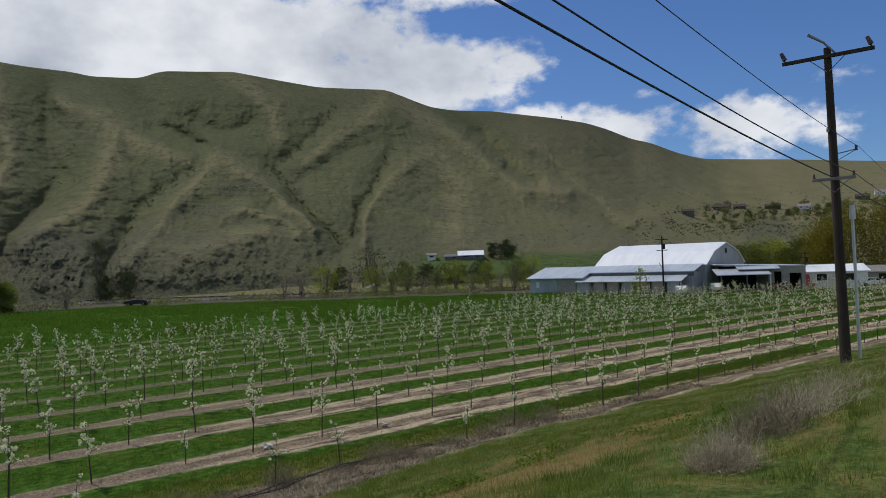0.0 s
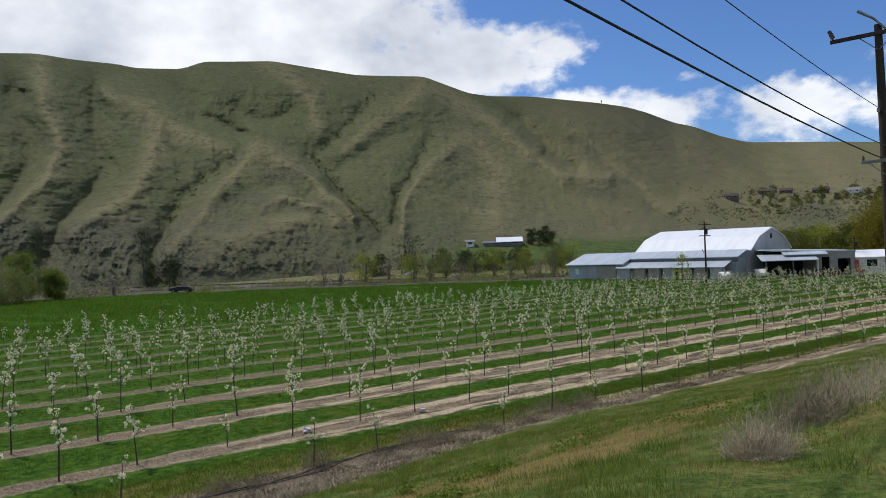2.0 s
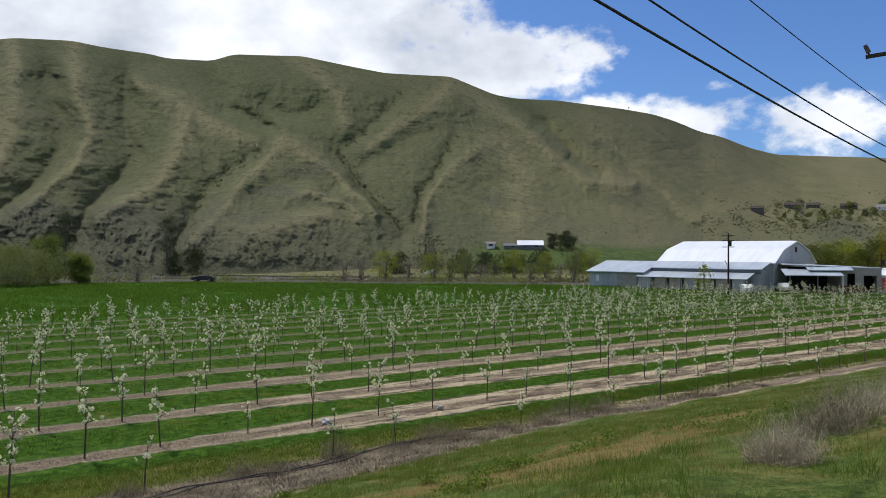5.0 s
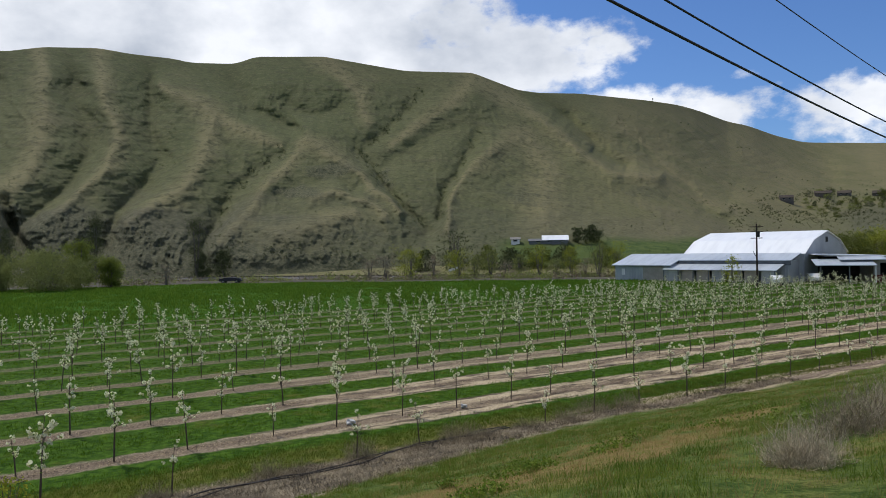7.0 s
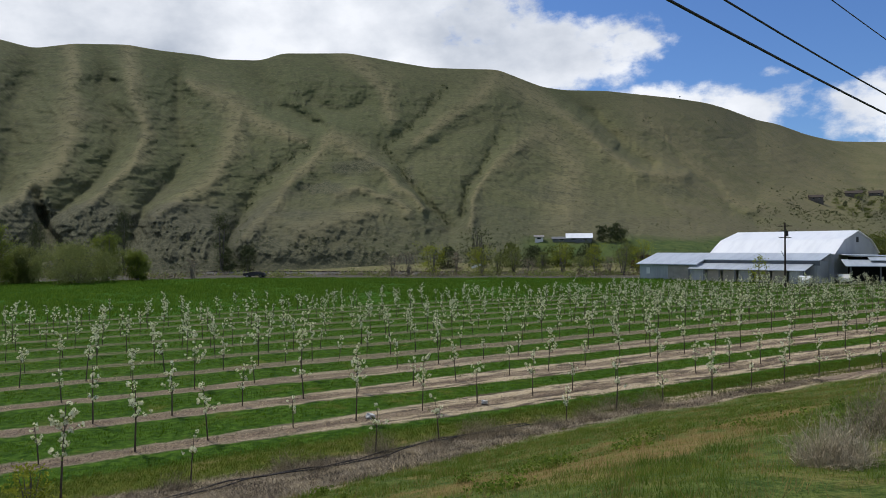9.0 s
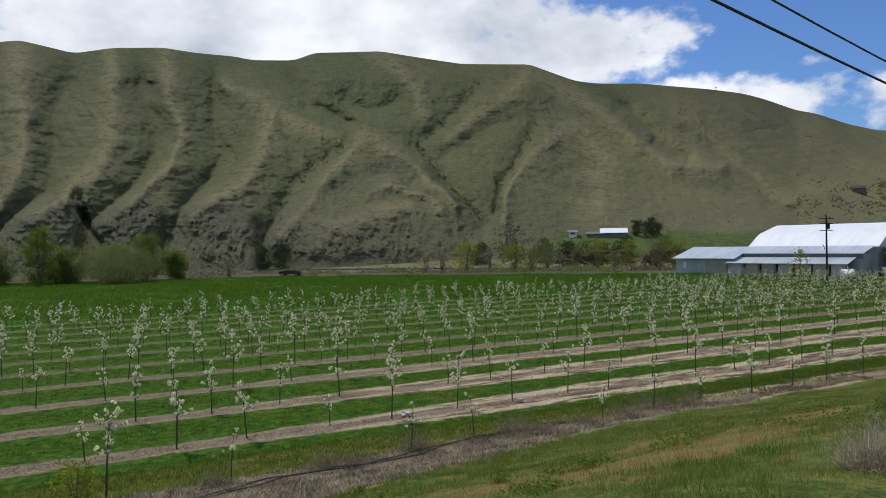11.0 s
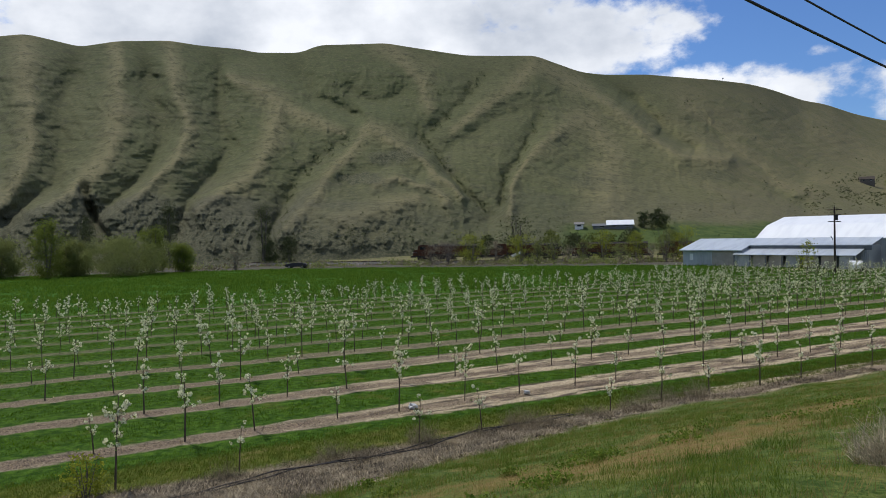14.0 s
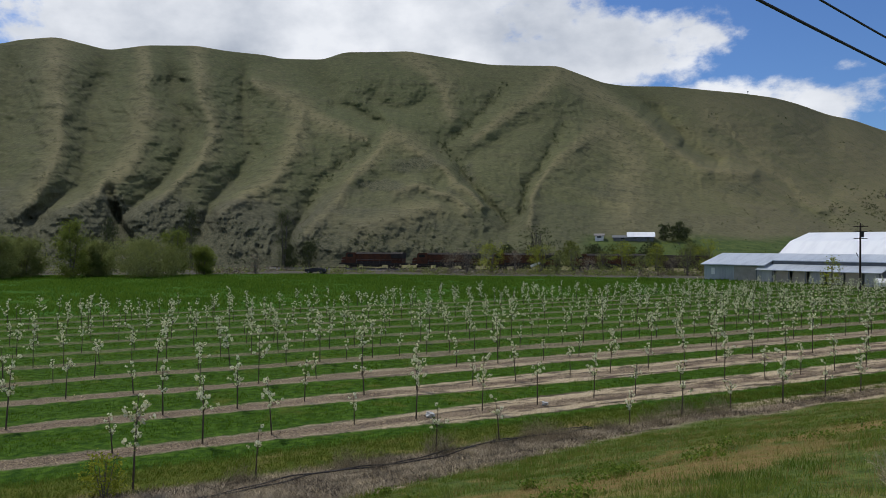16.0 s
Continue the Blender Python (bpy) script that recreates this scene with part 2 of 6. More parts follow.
    soil = n.mix(n.span(tiny, 0.3, 0.7), (0.130, 0.088, 0.034), (0.245, 0.178, 0.072))
    soil = n.mix(n.calc("MULTIPLY", n.span(fine, 0.42, 0.6), 0.75), soil, (0.110, 0.125, 0.030))
    bank = n.mix(worn.outputs["Fac"], bank, soil)
    grey = n.mix(n.span(tiny, 0.32, 0.68), (0.125, 0.102, 0.070), (0.370, 0.310, 0.220))
    grey = n.mix(n.span(streak, 0.50, 0.62), grey, (0.075, 0.060, 0.042))
    grey = n.mix(n.span(x, 17.0, 25.0), grey, n.mix(n.span(streak, 0.42, 0.6), straw, litter))
    q = n.calc("ADD", y, n.calc("MULTIPLY_ADD", n.noise(0.6, 5, 0.6, (0.6, 1, 1)), 2.4, -1.2))
    low = n.calc("ADD", 10.8, n.calc("MULTIPLY", n.span(x, 1.0, 17.0), 6.8))
    foot = n.mix(n.span(n.calc("SUBTRACT", q, low), -0.4, 0.4), bank, grey)
    first = n.span(y, FIRST_ROW + ROW_GAP * 0.5 - 0.2, FIRST_ROW + ROW_GAP * 0.5 + 0.4)
    rough = n.mix(n.span(fine, 0.3, 0.7), (0.058, 0.088, 0.012), (0.125, 0.135, 0.026))
    rough = n.mix(n.span(mid, 0.5, 0.7), rough, (0.22, 0.175, 0.07))
    first = n.calc("MAXIMUM", first, n.span(x, 15.0, 21.0))
    cover = n.mix(first, rough, cover)
    cover = n.mix(n.span(n.calc("ADD", q, n.calc("MULTIPLY", n.span(x, 15.0, 21.0), 0.1)), 18.4, 19.0), foot, cover)
    n.bump(n.calc("ADD", fine, n.calc("MULTIPLY", tiny, 0.6)), 0.9, 0.09)
    return n.done(cover)


def hill_material():
    n = Nodes("hill_grass", 0.95, 0.0, 0.1)
    big, mid, fine = n.noise(0.006, 5), n.noise(0.03, 6, 0.62), n.noise(0.16, 6, 0.7)
    tread = n.noise(0.10, 4, 0.6, (0.22, 0.22, 3.4), (3, 3, 1))
    at_ = n.tree.nodes.new("ShaderNodeAttribute")
    at_.attribute_name = "dry_and_lit"
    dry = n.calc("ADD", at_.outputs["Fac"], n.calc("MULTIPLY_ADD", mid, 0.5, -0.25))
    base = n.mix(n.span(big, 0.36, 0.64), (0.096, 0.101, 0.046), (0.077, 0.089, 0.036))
    # crests lightened and beds deepened: relief light put into the grass tone
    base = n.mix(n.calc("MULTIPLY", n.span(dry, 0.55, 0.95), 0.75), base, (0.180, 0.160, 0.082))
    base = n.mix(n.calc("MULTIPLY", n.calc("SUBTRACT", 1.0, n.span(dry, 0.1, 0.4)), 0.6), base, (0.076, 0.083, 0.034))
    base = n.mix(n.calc("MULTIPLY", n.span(fine, 0.49, 0.66), 0.75), base, (0.060, 0.064, 0.030))
    base = n.mix(n.calc("MULTIPLY", n.span(tread, 0.53, 0.66), 0.26), base, (0.068, 0.060, 0.036))
    east = n.tree.nodes.new("ShaderNodeSeparateXYZ")
    n.tree.links.new(n.co, east.inputs[0])
    lean = n.calc("DIVIDE", east.outputs[0], east.outputs[1])
    base = n.mix(n.calc("MULTIPLY", n.span(lean, -0.02, 0.2), 0.65), base, n.mix(n.span(mid, 0.4, 0.65), (0.175, 0.152, 0.078), (0.135, 0.128, 0.060)))
    tuft = n.noise(0.42, 5, 0.7, (1, 1, 1.5), (11, 5, 2))
    base = n.mix(n.calc("MULTIPLY", n.span(tuft, 0.52, 0.66), 0.35), base, (0.165, 0.150, 0.080))
    base = n.mix(n.calc("MULTIPLY", n.span(tuft, 0.47, 0.36), 0.6), base, (0.055, 0.058, 0.030))
    x, y, z = n.axes()
    low = n.calc("SUBTRACT", 1.0, n.span(n.calc("ADD", z, n.calc("MULTIPLY_ADD", mid, 60.0, -30.0)), 10.0, 34.0))
    rock = n.mix(n.span(n.noise(0.5, 6, 0.75), 0.38, 0.66), (0.056, 0.056, 0.038), (0.118, 0.112, 0.074))
    low = n.calc("MULTIPLY", low, n.calc("ADD", 0.45, n.calc("MULTIPLY", n.span(x, -60.0, -120.0), 0.5)))
    crag = n.span(n.noise(0.018, 6, 0.7, (1, 1, 1.6), (4, 9, 2)), 0.60, 0.74)
    low = n.calc("MAXIMUM", low, n.calc("MULTIPLY", crag, 0.3))
    base = n.mix(n.calc("MULTIPLY", low, 0.8), base, rock)
    at_ = n.tree.nodes.new("ShaderNodeAttribute")
    at_.attribute_name = "rock_and_shade"
    grit = n.noise(0.9, 6, 0.8, (1, 1, 0.7), (7, 1, 3))
    # rock, rubble and the painted slope shade all darken through this mask
    bare = n.calc("MULTIPLY", n.span(n.calc("ADD", at_.outputs["Fac"], n.calc("MULTIPLY_ADD", fine, 0.9, -0.45)), 0.35, 0.9), 0.75)
    base = n.mix(bare, base, n.mix(n.span(grit, 0.40, 0.62), (0.042, 0.048, 0.028), (0.124, 0.120, 0.072)))
    ratio = n.calc("ADD", n.calc("DIVIDE", x, y), n.calc("MULTIPLY_ADD", mid, 0.1, -0.05))
    bench = n.calc("MULTIPLY", n.span(ratio, -0.07, -0.01), n.calc("SUBTRACT", 1.0, n.span(ratio, 0.20, 0.32)))
    bench = n.calc("MULTIPLY", bench, n.calc("SUBTRACT", 1.0, n.span(n.calc("ADD", z, n.calc("MULTIPLY_ADD", mid, 12.0, -6.0)), 7.0, 10.5)))
    base = n.mix(n.calc("MULTIPLY", bench, 0.85), base, n.mix(n.span(fine, 0.35, 0.65), (0.028, 0.061, 0.010), (0.070, 0.103, 0.024)))
    n.bump(n.calc("ADD", n.calc("ADD", fine, n.calc("MULTIPLY", tread, 0.8)), n.calc("MULTIPLY", n.calc("MULTIPLY", grit, bare), 0.9)), 0.7, 0.7)
    return n.done(base)


def corrugated(name, a, b, rough=0.35, metal=0.0):
    n = Nodes(name, rough, metal, 0.4)
    x, y, z = n.axes()
    w = n.calc("SINE", n.calc("MULTIPLY", x, 2 * math.pi / 0.3))
    st = n.noise(0.6, 5, 0.6, (1.5, 0.3, 0.3))
    n.bump(w, 0.5, 0.02)
    return n.done(n.mix(n.span(st, 0.4, 0.7), a, b))


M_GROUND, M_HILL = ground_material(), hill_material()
M_ROOF = corrugated("white_roof_sheet", (0.78, 0.80, 0.81), (0.70, 0.72, 0.74))
M_AWNING = corrugated("galvanised_sheet", (0.50, 0.545, 0.58), (0.38, 0.42, 0.46), 0.4, 0.3)
M_WALL = corrugated("grey_wall_sheet", (0.36, 0.38, 0.40), (0.27, 0.285, 0.30), 0.6)
M_FASCIA = simple("dark_fascia", (0.10, 0.11, 0.12), (0.15, 0.16, 0.17), 1.5)
M_WHITE = simple("white_paint", (0.74, 0.74, 0.72), (0.62, 0.62, 0.60), 1.5, 0.6)
M_DARK = simple("black_and_bay_shade", (0.012, 0.012, 0.013), (0.025, 0.025, 0.026), 2.0)
M_BEIGE = simple("beige_siding", (0.34, 0.31, 0.27), (0.27, 0.245, 0.21), 1.5, 0.7)
M_RED = simple("red_paint", (0.42, 0.035, 0.02), (0.30, 0.03, 0.02), 1.5, 0.45)
M_CRATE = simple("faded_red_wood", (0.16, 0.030, 0.022), (0.10, 0.026, 0.020), 2.0, 0.8)
M_POLE = simple("creosoted_wood", (0.027, 0.019, 0.014), (0.051, 0.038, 0.029), 4.0, 0.85, 0, 0.7, 0.02, (1, 1, 0.08))
M_POLE_GREY = simple("weathered_wood", (0.16, 0.145, 0.13), (0.26, 0.24, 0.215), 4.0, 0.85, 0, 0.6, 0.01, (0.1, 1, 1))
M_PVC = simple("white_pipe", (0.62, 0.62, 0.60), (0.50, 0.50, 0.48), 3.0, 0.5)
M_STEEL = simple("dull_steel", (0.16, 0.16, 0.165), (0.26, 0.26, 0.265), 8.0, 0.5, 0.6)
M_PORCELAIN = simple("insulator", (0.05, 0.035, 0.03), (0.09, 0.06, 0.05), 8.0, 0.25)
M_WIRE = simple("black_cable", (0.014, 0.014, 0.016), (0.020, 0.020, 0.023), 0.2, 0.6, 0, 0.0)
M_BARK = simple("young_bark", (0.060, 0.045, 0.034), (0.120, 0.092, 0.070), 12.0, 0.9, 0, 0.6, 0.01, (1, 1, 0.3))
M_BLOSSOM = simple("pear_blossom", (0.830, 0.815, 0.631), (0.685, 0.703, 0.469), 9.0, 0.7, 0, 0.2, 0.01, (1, 1, 1), 0.4, thin=0.45)
M_BUD = simple("young_leaf", (0.100, 0.165, 0.025), (0.190, 0.264, 0.049), 9.0, 0.7, 0, 0.2, 0.01, (1, 1, 1), 0.6, thin=0.40)
M_BLADE = simple("grass_blade", (0.064, 0.134, 0.014), (0.222, 0.260, 0.046), 0.6, 0.8, 0, 0.1, 0.01, (1, 1, 1), 0.55, thin=0.40)
M_LUSH = simple("lush_grass_blade", (0.030, 0.078, 0.003), (0.112, 0.194, 0.008), 0.6, 0.8, 0, 0.1, 0.01, (1, 1, 1), 0.5, thin=0.40)
M_HAY = simple("hay_blade", (0.036, 0.106, 0.008), (0.160, 0.240, 0.030), 0.6, 0.8, 0, 0.1, 0.01, (1, 1, 1), 0.5, thin=0.40)
M_VERGE = simple("verge_blade", (0.062, 0.102, 0.012), (0.170, 0.180, 0.034), 0.6, 0.8, 0, 0.1, 0.01, (1, 1, 1), 0.6, thin=0.40)
M_DRY = simple("dry_grass_blade", (0.188, 0.138, 0.045), (0.388, 0.300, 0.116), 0.6, 0.85, 0, 0.1, 0.01, (1, 1, 1), 0.6, thin=0.40)
M_TWIG = simple("dead_stem", (0.108, 0.088, 0.056), (0.360, 0.298, 0.196), 0.8, 0.9, 0, 0.1, 0.01, (1, 1, 1), 0.7)
M_STRAW = simple("straw_mulch", (0.260, 0.198, 0.106), (0.640, 0.525, 0.310), 0.8, 0.9, 0, 0.1, 0.01, (1, 1, 1), 0.7)
M_DARKTWIG = simple("matted_stem", (0.052, 0.042, 0.030), (0.170, 0.136, 0.096), 0.8, 0.9, 0, 0.1, 0.01, (1, 1, 1), 0.7)
M_PALE = simple("pale_dead_stalk", (0.23, 0.190, 0.125), (0.54, 0.460, 0.315), 0.8, 0.9, 0, 0.1, 0.01, (1, 1, 1), 0.8)
M_SHRUB = simple("shrub_leaf", (0.065, 0.087, 0.019), (0.159, 0.180, 0.043), 0.3, 0.9, 0, 0.1, 0.01, (1, 1, 1), 0.6, thin=0.40)
M_DARKSHRUB = simple("dark_shrub_leaf", (0.035, 0.051, 0.016), (0.098, 0.112, 0.035), 0.3, 0.9, 0, 0.1, 0.01, (1, 1, 1), 0.6)
M_SPRING = simple("spring_leaf", (0.165, 0.200, 0.022), (0.330, 0.352, 0.045), 0.3, 0.9, 0, 0.1, 0.01, (1, 1, 1), 0.6, thin=0.40)
M_WILLOW = simple("willow_leaf", (0.125, 0.150, 0.046), (0.262, 0.288, 0.098), 0.3, 0.9, 0, 0.1, 0.01, (1, 1, 1), 0.6, thin=0.40)
M_NEWLEAF = simple("new_leaf", (0.100, 0.135, 0.022), (0.215, 0.250, 0.050), 0.3, 0.9, 0, 0.1, 0.01, (1, 1, 1), 0.6, thin=0.40)
M_RUST = simple("rust_leaf", (0.108, 0.098, 0.013), (0.222, 0.196, 0.030), 0.3, 0.9, 0, 0.1, 0.01, (1, 1, 1), 0.6, thin=0.40)
M_TRUNK = simple("grey_bark", (0.075, 0.066, 0.056), (0.150, 0.135, 0.118), 2.0, 0.9)
M_BALLAST = simple("ballast", (0.081, 0.077, 0.072), (0.141, 0.135, 0.127), 1.2, 0.95, 0, 0.8, 0.05)
M_RAIL = simple("rusty_rail", (0.060, 0.045, 0.036), (0.110, 0.085, 0.066), 3.0, 0.5, 0.5)
M_ORANGE = simple("dirty_orange_paint", (0.085, 0.030, 0.011), (0.036, 0.016, 0.009), 0.8, 0.85)
M_LOCO_DARK = simple("loco_dark_paint", (0.022, 0.020, 0.019), (0.036, 0.031, 0.027), 0.8, 0.9)
M_CAR_BROWN = simple("hopper_brown_paint", (0.030, 0.020, 0.016), (0.051, 0.034, 0.026), 0.8, 0.7)
M_GLASS = simple("dark_glass", (0.010, 0.012, 0.014), (0.020, 0.023, 0.026), 2.0, 0.08)
M_TYRE = simple("tyre_rubber", (0.018, 0.018, 0.018), (0.030, 0.030, 0.030), 5.0, 0.9)
M_CARPAINT = simple("white_car_paint", (0.72, 0.73, 0.74), (0.66, 0.67, 0.68), 0.5, 0.25)
M_CARDARK = simple("dark_car_paint", (0.020, 0.022, 0.028), (0.030, 0.032, 0.038), 0.5, 0.7)
M_BROWNROOF = simple("brown_roof", (0.045, 0.037, 0.030), (0.080, 0.065, 0.052), 1.5, 0.95)
M_ROOFGREY = simple("shingle_roof", (0.16, 0.15, 0.145), (0.24, 0.23, 0.22), 1.5, 0.9)


# ---------------------------------------------------------------- mesh helpers
def part(name, bm, material, parent=None, label="", smooth=False):
    me = bpy.data.meshes.new(name)
    bm.to_mesh(me)
    bm.free()
    me.materials.append(material)
    if smooth:
        me.shade_smooth()
    ob = new(name, me)
    ob.parent = parent
    return tagged(ob, label)


def raw(name, verts, faces, material, parent=None, smooth=False):
    """One mesh object from numpy arrays: faces all of one size."""
    verts, faces = np.asarray(verts, np.float32), np.asarray(faces, np.int32)
    me = bpy.data.meshes.new(name)
    me.vertices.add(len(verts))
    me.vertices.foreach_set("co", verts.ravel())
    k = faces.shape[1]
    me.loops.add(faces.size)
    me.loops.foreach_set("vertex_index", faces.ravel())
    me.polygons.add(len(faces))
    me.polygons.foreach_set("loop_start", np.arange(len(faces), dtype=np.int32) * k)
    me.update(calc_edges=True)
    me.validate()
    me.materials.append(material)
    if smooth:
        me.shade_smooth()
    ob = new(name, me)
    ob.parent = parent
    return ob


def box(bm, x0, x1, y0, y1, z0, z1, bevel=0.0):
    r = bmesh.ops.create_cube(bm, size=1, matrix=Matrix.Translation(((x0 + x1) / 2, (y0 + y1) / 2, (z0 + z1) / 2)) @ Matrix.Diagonal((x1 - x0, y1 - y0, z1 - z0, 1)))
    if bevel:
        edges = list({e for v in r["verts"] for e in v.link_edges})
        bmesh.ops.bevel(bm, geom=edges, offset=bevel, segments=2, affect="EDGES", profile=0.6)
    return bm


def tube(bm, p, q, r0, r1, n=8):
    """A tapered rod from p to q."""
    p, q = Vector(p), Vector(q)
    d = q - p
    m = Matrix.Translation((p + q) / 2) @ d.to_track_quat("Z", "Y").to_matrix().to_4x4()
    bmesh.ops.create_cone(bm, cap_ends=True, segments=n, radius1=r0, radius2=r1, depth=d.length, matrix=m)
    return bm


def prism(bm, outline, axis, a, b):
    """A solid whose outline (pairs) is drawn out from a to b along x or y."""
    def at(p, t):
        return (t, p[0], p[1]) if axis == "x" else (p[0], t, p[1])
    lo, hi = [bm.verts.new(at(p, a)) for p in outline], [bm.verts.new(at(p, b)) for p in outline]
    bm.faces.new(lo), bm.faces.new(hi[::-1])
    k = len(outline)
    for i in range(k):
        bm.faces.new((lo[i], hi[i], hi[(i + 1) % k], lo[(i + 1) % k]))
    bmesh.ops.recalc_face_normals(bm, faces=bm.faces[:])
    return bm


def empty(name, m, label, category, group="", kind=""):
    ob = new(name)
    ob.matrix_world = m
    return tagged(ob, label, category, group, kind)


def lumps(x, y, scale, seed, octaves=4):
    """Cheap smooth noise on arrays: sums of turned sine waves."""
    rng = np.random.default_rng(seed)
    out, amp, f = 0.0, 1.0, 1.0 / scale
    for _ in range(octaves):
        for _ in range(4):
            t, p = rng.uniform(0, 2 * np.pi, 2)
            out = out + amp * np.sin((x * np.cos(t) + y * np.sin(t)) * f * 2 * np.pi * rng.uniform(0.7, 1.3) + p) / 4
        amp, f = amp * 0.5, f * 2.1
    return out


# ---------------------------------------------------------------- ground
def height(x, y):
    """The ground's height at a world place."""
    s = -U.y * x + U.x * y
    t = BANK_FOOT - s
    z = 0.29 * 0.5 * (t + np.sqrt(t * t + 1.2))
    z = 4.25 - 0.5 * ((4.25 - z) + np.sqrt((4.25 - z) ** 2 + 0.08))
    z = z + lumps(x, y, 5.0, 3, 3) * 0.07 * smoothstep(BANK_FOOT + 3, BANK_FOOT - 3, s)
    z = z + lumps(x, y, 9.0, 4, 2) * 0.03
    return z - 2.2 * smoothstep(144, 198, y)


def build_ground():
    def steps(lo, hi, near, grow):
        out, d, step = [0.0], 0.0, near
        while d < max(-lo, hi):
            d += step
            step = max(near, d * grow)
            out.append(d)
        out = np.array(out)
        return np.unique(np.concatenate([-out[out < -lo], [lo], out[out < hi], [hi]]))
    a, s = steps(-3000, 3000, 0.35, 0.03), steps(-3000, 3000, 0.35, 0.03)
    A, S = np.meshgrid(a, s)
    X, Y = U.x * A + N.x * S, U.y * A + N.y * S
    Z = height(X, Y)
    verts = np.stack([A, S, Z], -1).reshape(-1, 3)
    i = np.arange(len(s) - 1)[:, None] * len(a) + np.arange(len(a) - 1)[None]
    faces = np.stack([i, i + 1, i + 1 + len(a), i + len(a)], -1).reshape(-1, 4)
    ob = raw("ground", verts, faces, M_GROUND, None, True)
    ob.matrix_world = pose(0, 0, 0, 0, 0, ROW_TURN)
    ob.data.attributes.new("worn", "FLOAT", "POINT").data.foreach_set("value", bare_patch(A, S).astype(np.float32).ravel())
    tagged(ob, "grassy road bank, mulched orchard floor and green field", "ground", kind="structure")


build_ground()

# the skyline of the hills: azimuth and height in degrees as seen from the bank
SKY_AZ = [-75, -50, -44.5, -43.5, -41.2, -39.8, -37.9, -35.4, -32.0, -29.8, -26.9, -25.7, -22.5, -20.9, -15.8, -12.6, -9.4, -4.1, -0.6, 1.1, 4.3, 9.2, 11.5, 13.0, 15.0, 16.3, 18.2, 20.0, 26, 29.4, 32, 45, 65]
SKY_EL = [10, 12.5, 13.2, 13.6, 14.1, 13.9, 13.6, 14.2, 14.5, 14.3, 14.2, 14.0, 14.1, 14.7, 14.9, 14.4, 13.9, 13.7, 12.3, 12.0, 11.8, 11.0, 10.5, 9.95, 9.0, 8.65, 7.75, 7.15, 6.6, 6.2, 5.9, 5, 4]
# crests of the spurs, each from top to foot (azimuth, height), how far they stand out at top and foot (metres) and how round they are
SPURS = [
    (((-46.5, 13), (-47, 7), (-49, 2)), 8, 9, 0.5),
    (((-41.2, 14.1), (-41.0, 9.8), (-41.2, 6.3), (-42.0, 3.9), (-43.2, 2.0)), 8, 10, 0.4),
    (((-35.7, 14.0), (-35.2, 10.3), (-36.1, 6.2), (-37.6, 4.7), (-38.9, 3.3), (-40.8, 2.0)), 7, 12, 0.3),
    (((-32.0, 14.5), (-31.6, 11.8), (-30.9, 8.5), (-31.4, 6.2), (-33.0, 4.7), (-34.2, 3.4), (-35.9, 2.1)), 7, 12, 0.3),
    (((-24.1, 10.1), (-24.7, 7.9), (-25.6, 6.0), (-26.8, 4.6), (-28.5, 3.5), (-30.4, 2.2)), 9, 13, 0.25),
    (((-28.1, 12.2), (-25.6, 11.1), (-23.9, 10.2), (-21.3, 8.8), (-19.3, 8.1)), 6, 6, 0.2),
    (((-17.3, 8.6), (-19.0, 6.3), (-20.8, 4.7), (-21.7, 3.0), (-23.2, 1.6), (-24.3, 0.3)), 9, 15, 0.4),
    (((-17.3, 8.6), (-15.0, 7.2), (-12.8, 5.7), (-10.1, 3.0)), 9, 13, 0.2),
    (((-19.5, 1.3), (-16.7, 2.1), (-13.7, 3.0)), 14, 15, 0.4),
    (((-16.8, 4.2), (-14.9, 4.7), (-12.4, 3.9), (-11.2, 2.8)), 15, 14, 0.3),
    (((-15.5, 14.8), (-13.0, 12.0), (-12.2, 10.0)), 5, 5, 0.6),
]
SPURS_EAST = [
    (((-3.8, 13.6), (-5.9, 11.3), (-8.4, 9.8), (-10.6, 8.3)), 3, 3, 0.5),
    (((0.1, 9.0), (-2.0, 8.2), (-4.0, 6.7), (-5.0, 5.6), (-6.2, 3.6), (-6.4, 1.5)), 6, 11, 0.3),
    (((-3.8, 13.4), (-1.6, 12.1), (0.6, 10.7), (4.3, 7.4)), 10, 10, 0.3),
    (((0.1, 9.0), (1.6, 6.2), (1.6, 2.0)), 6, 8, 0.7),
    (((7.2, 9.4), (9.8, 7.1), (12.3, 4.3), (14.0, 2.7)), 1, 4, 0.8),
    (((4.3, 7.4), (6.7, 5.6), (10.2, 5.3)), 9, 13, 0.3),
    (((14.4, 2.5), (18.1, 3.5), (21.3, 2.7)), 7, 7, 0.4),
    (((15.5, 8.6), (17.5, 6.0), (19.5, 4.4)), 4, 4, 0.5),
    (((24, 6.5), (26, 4), (27, 2)), 4, 5, 0.6),
    (((32, 5.9), (34, 3)), 4, 5, 0.6),
]
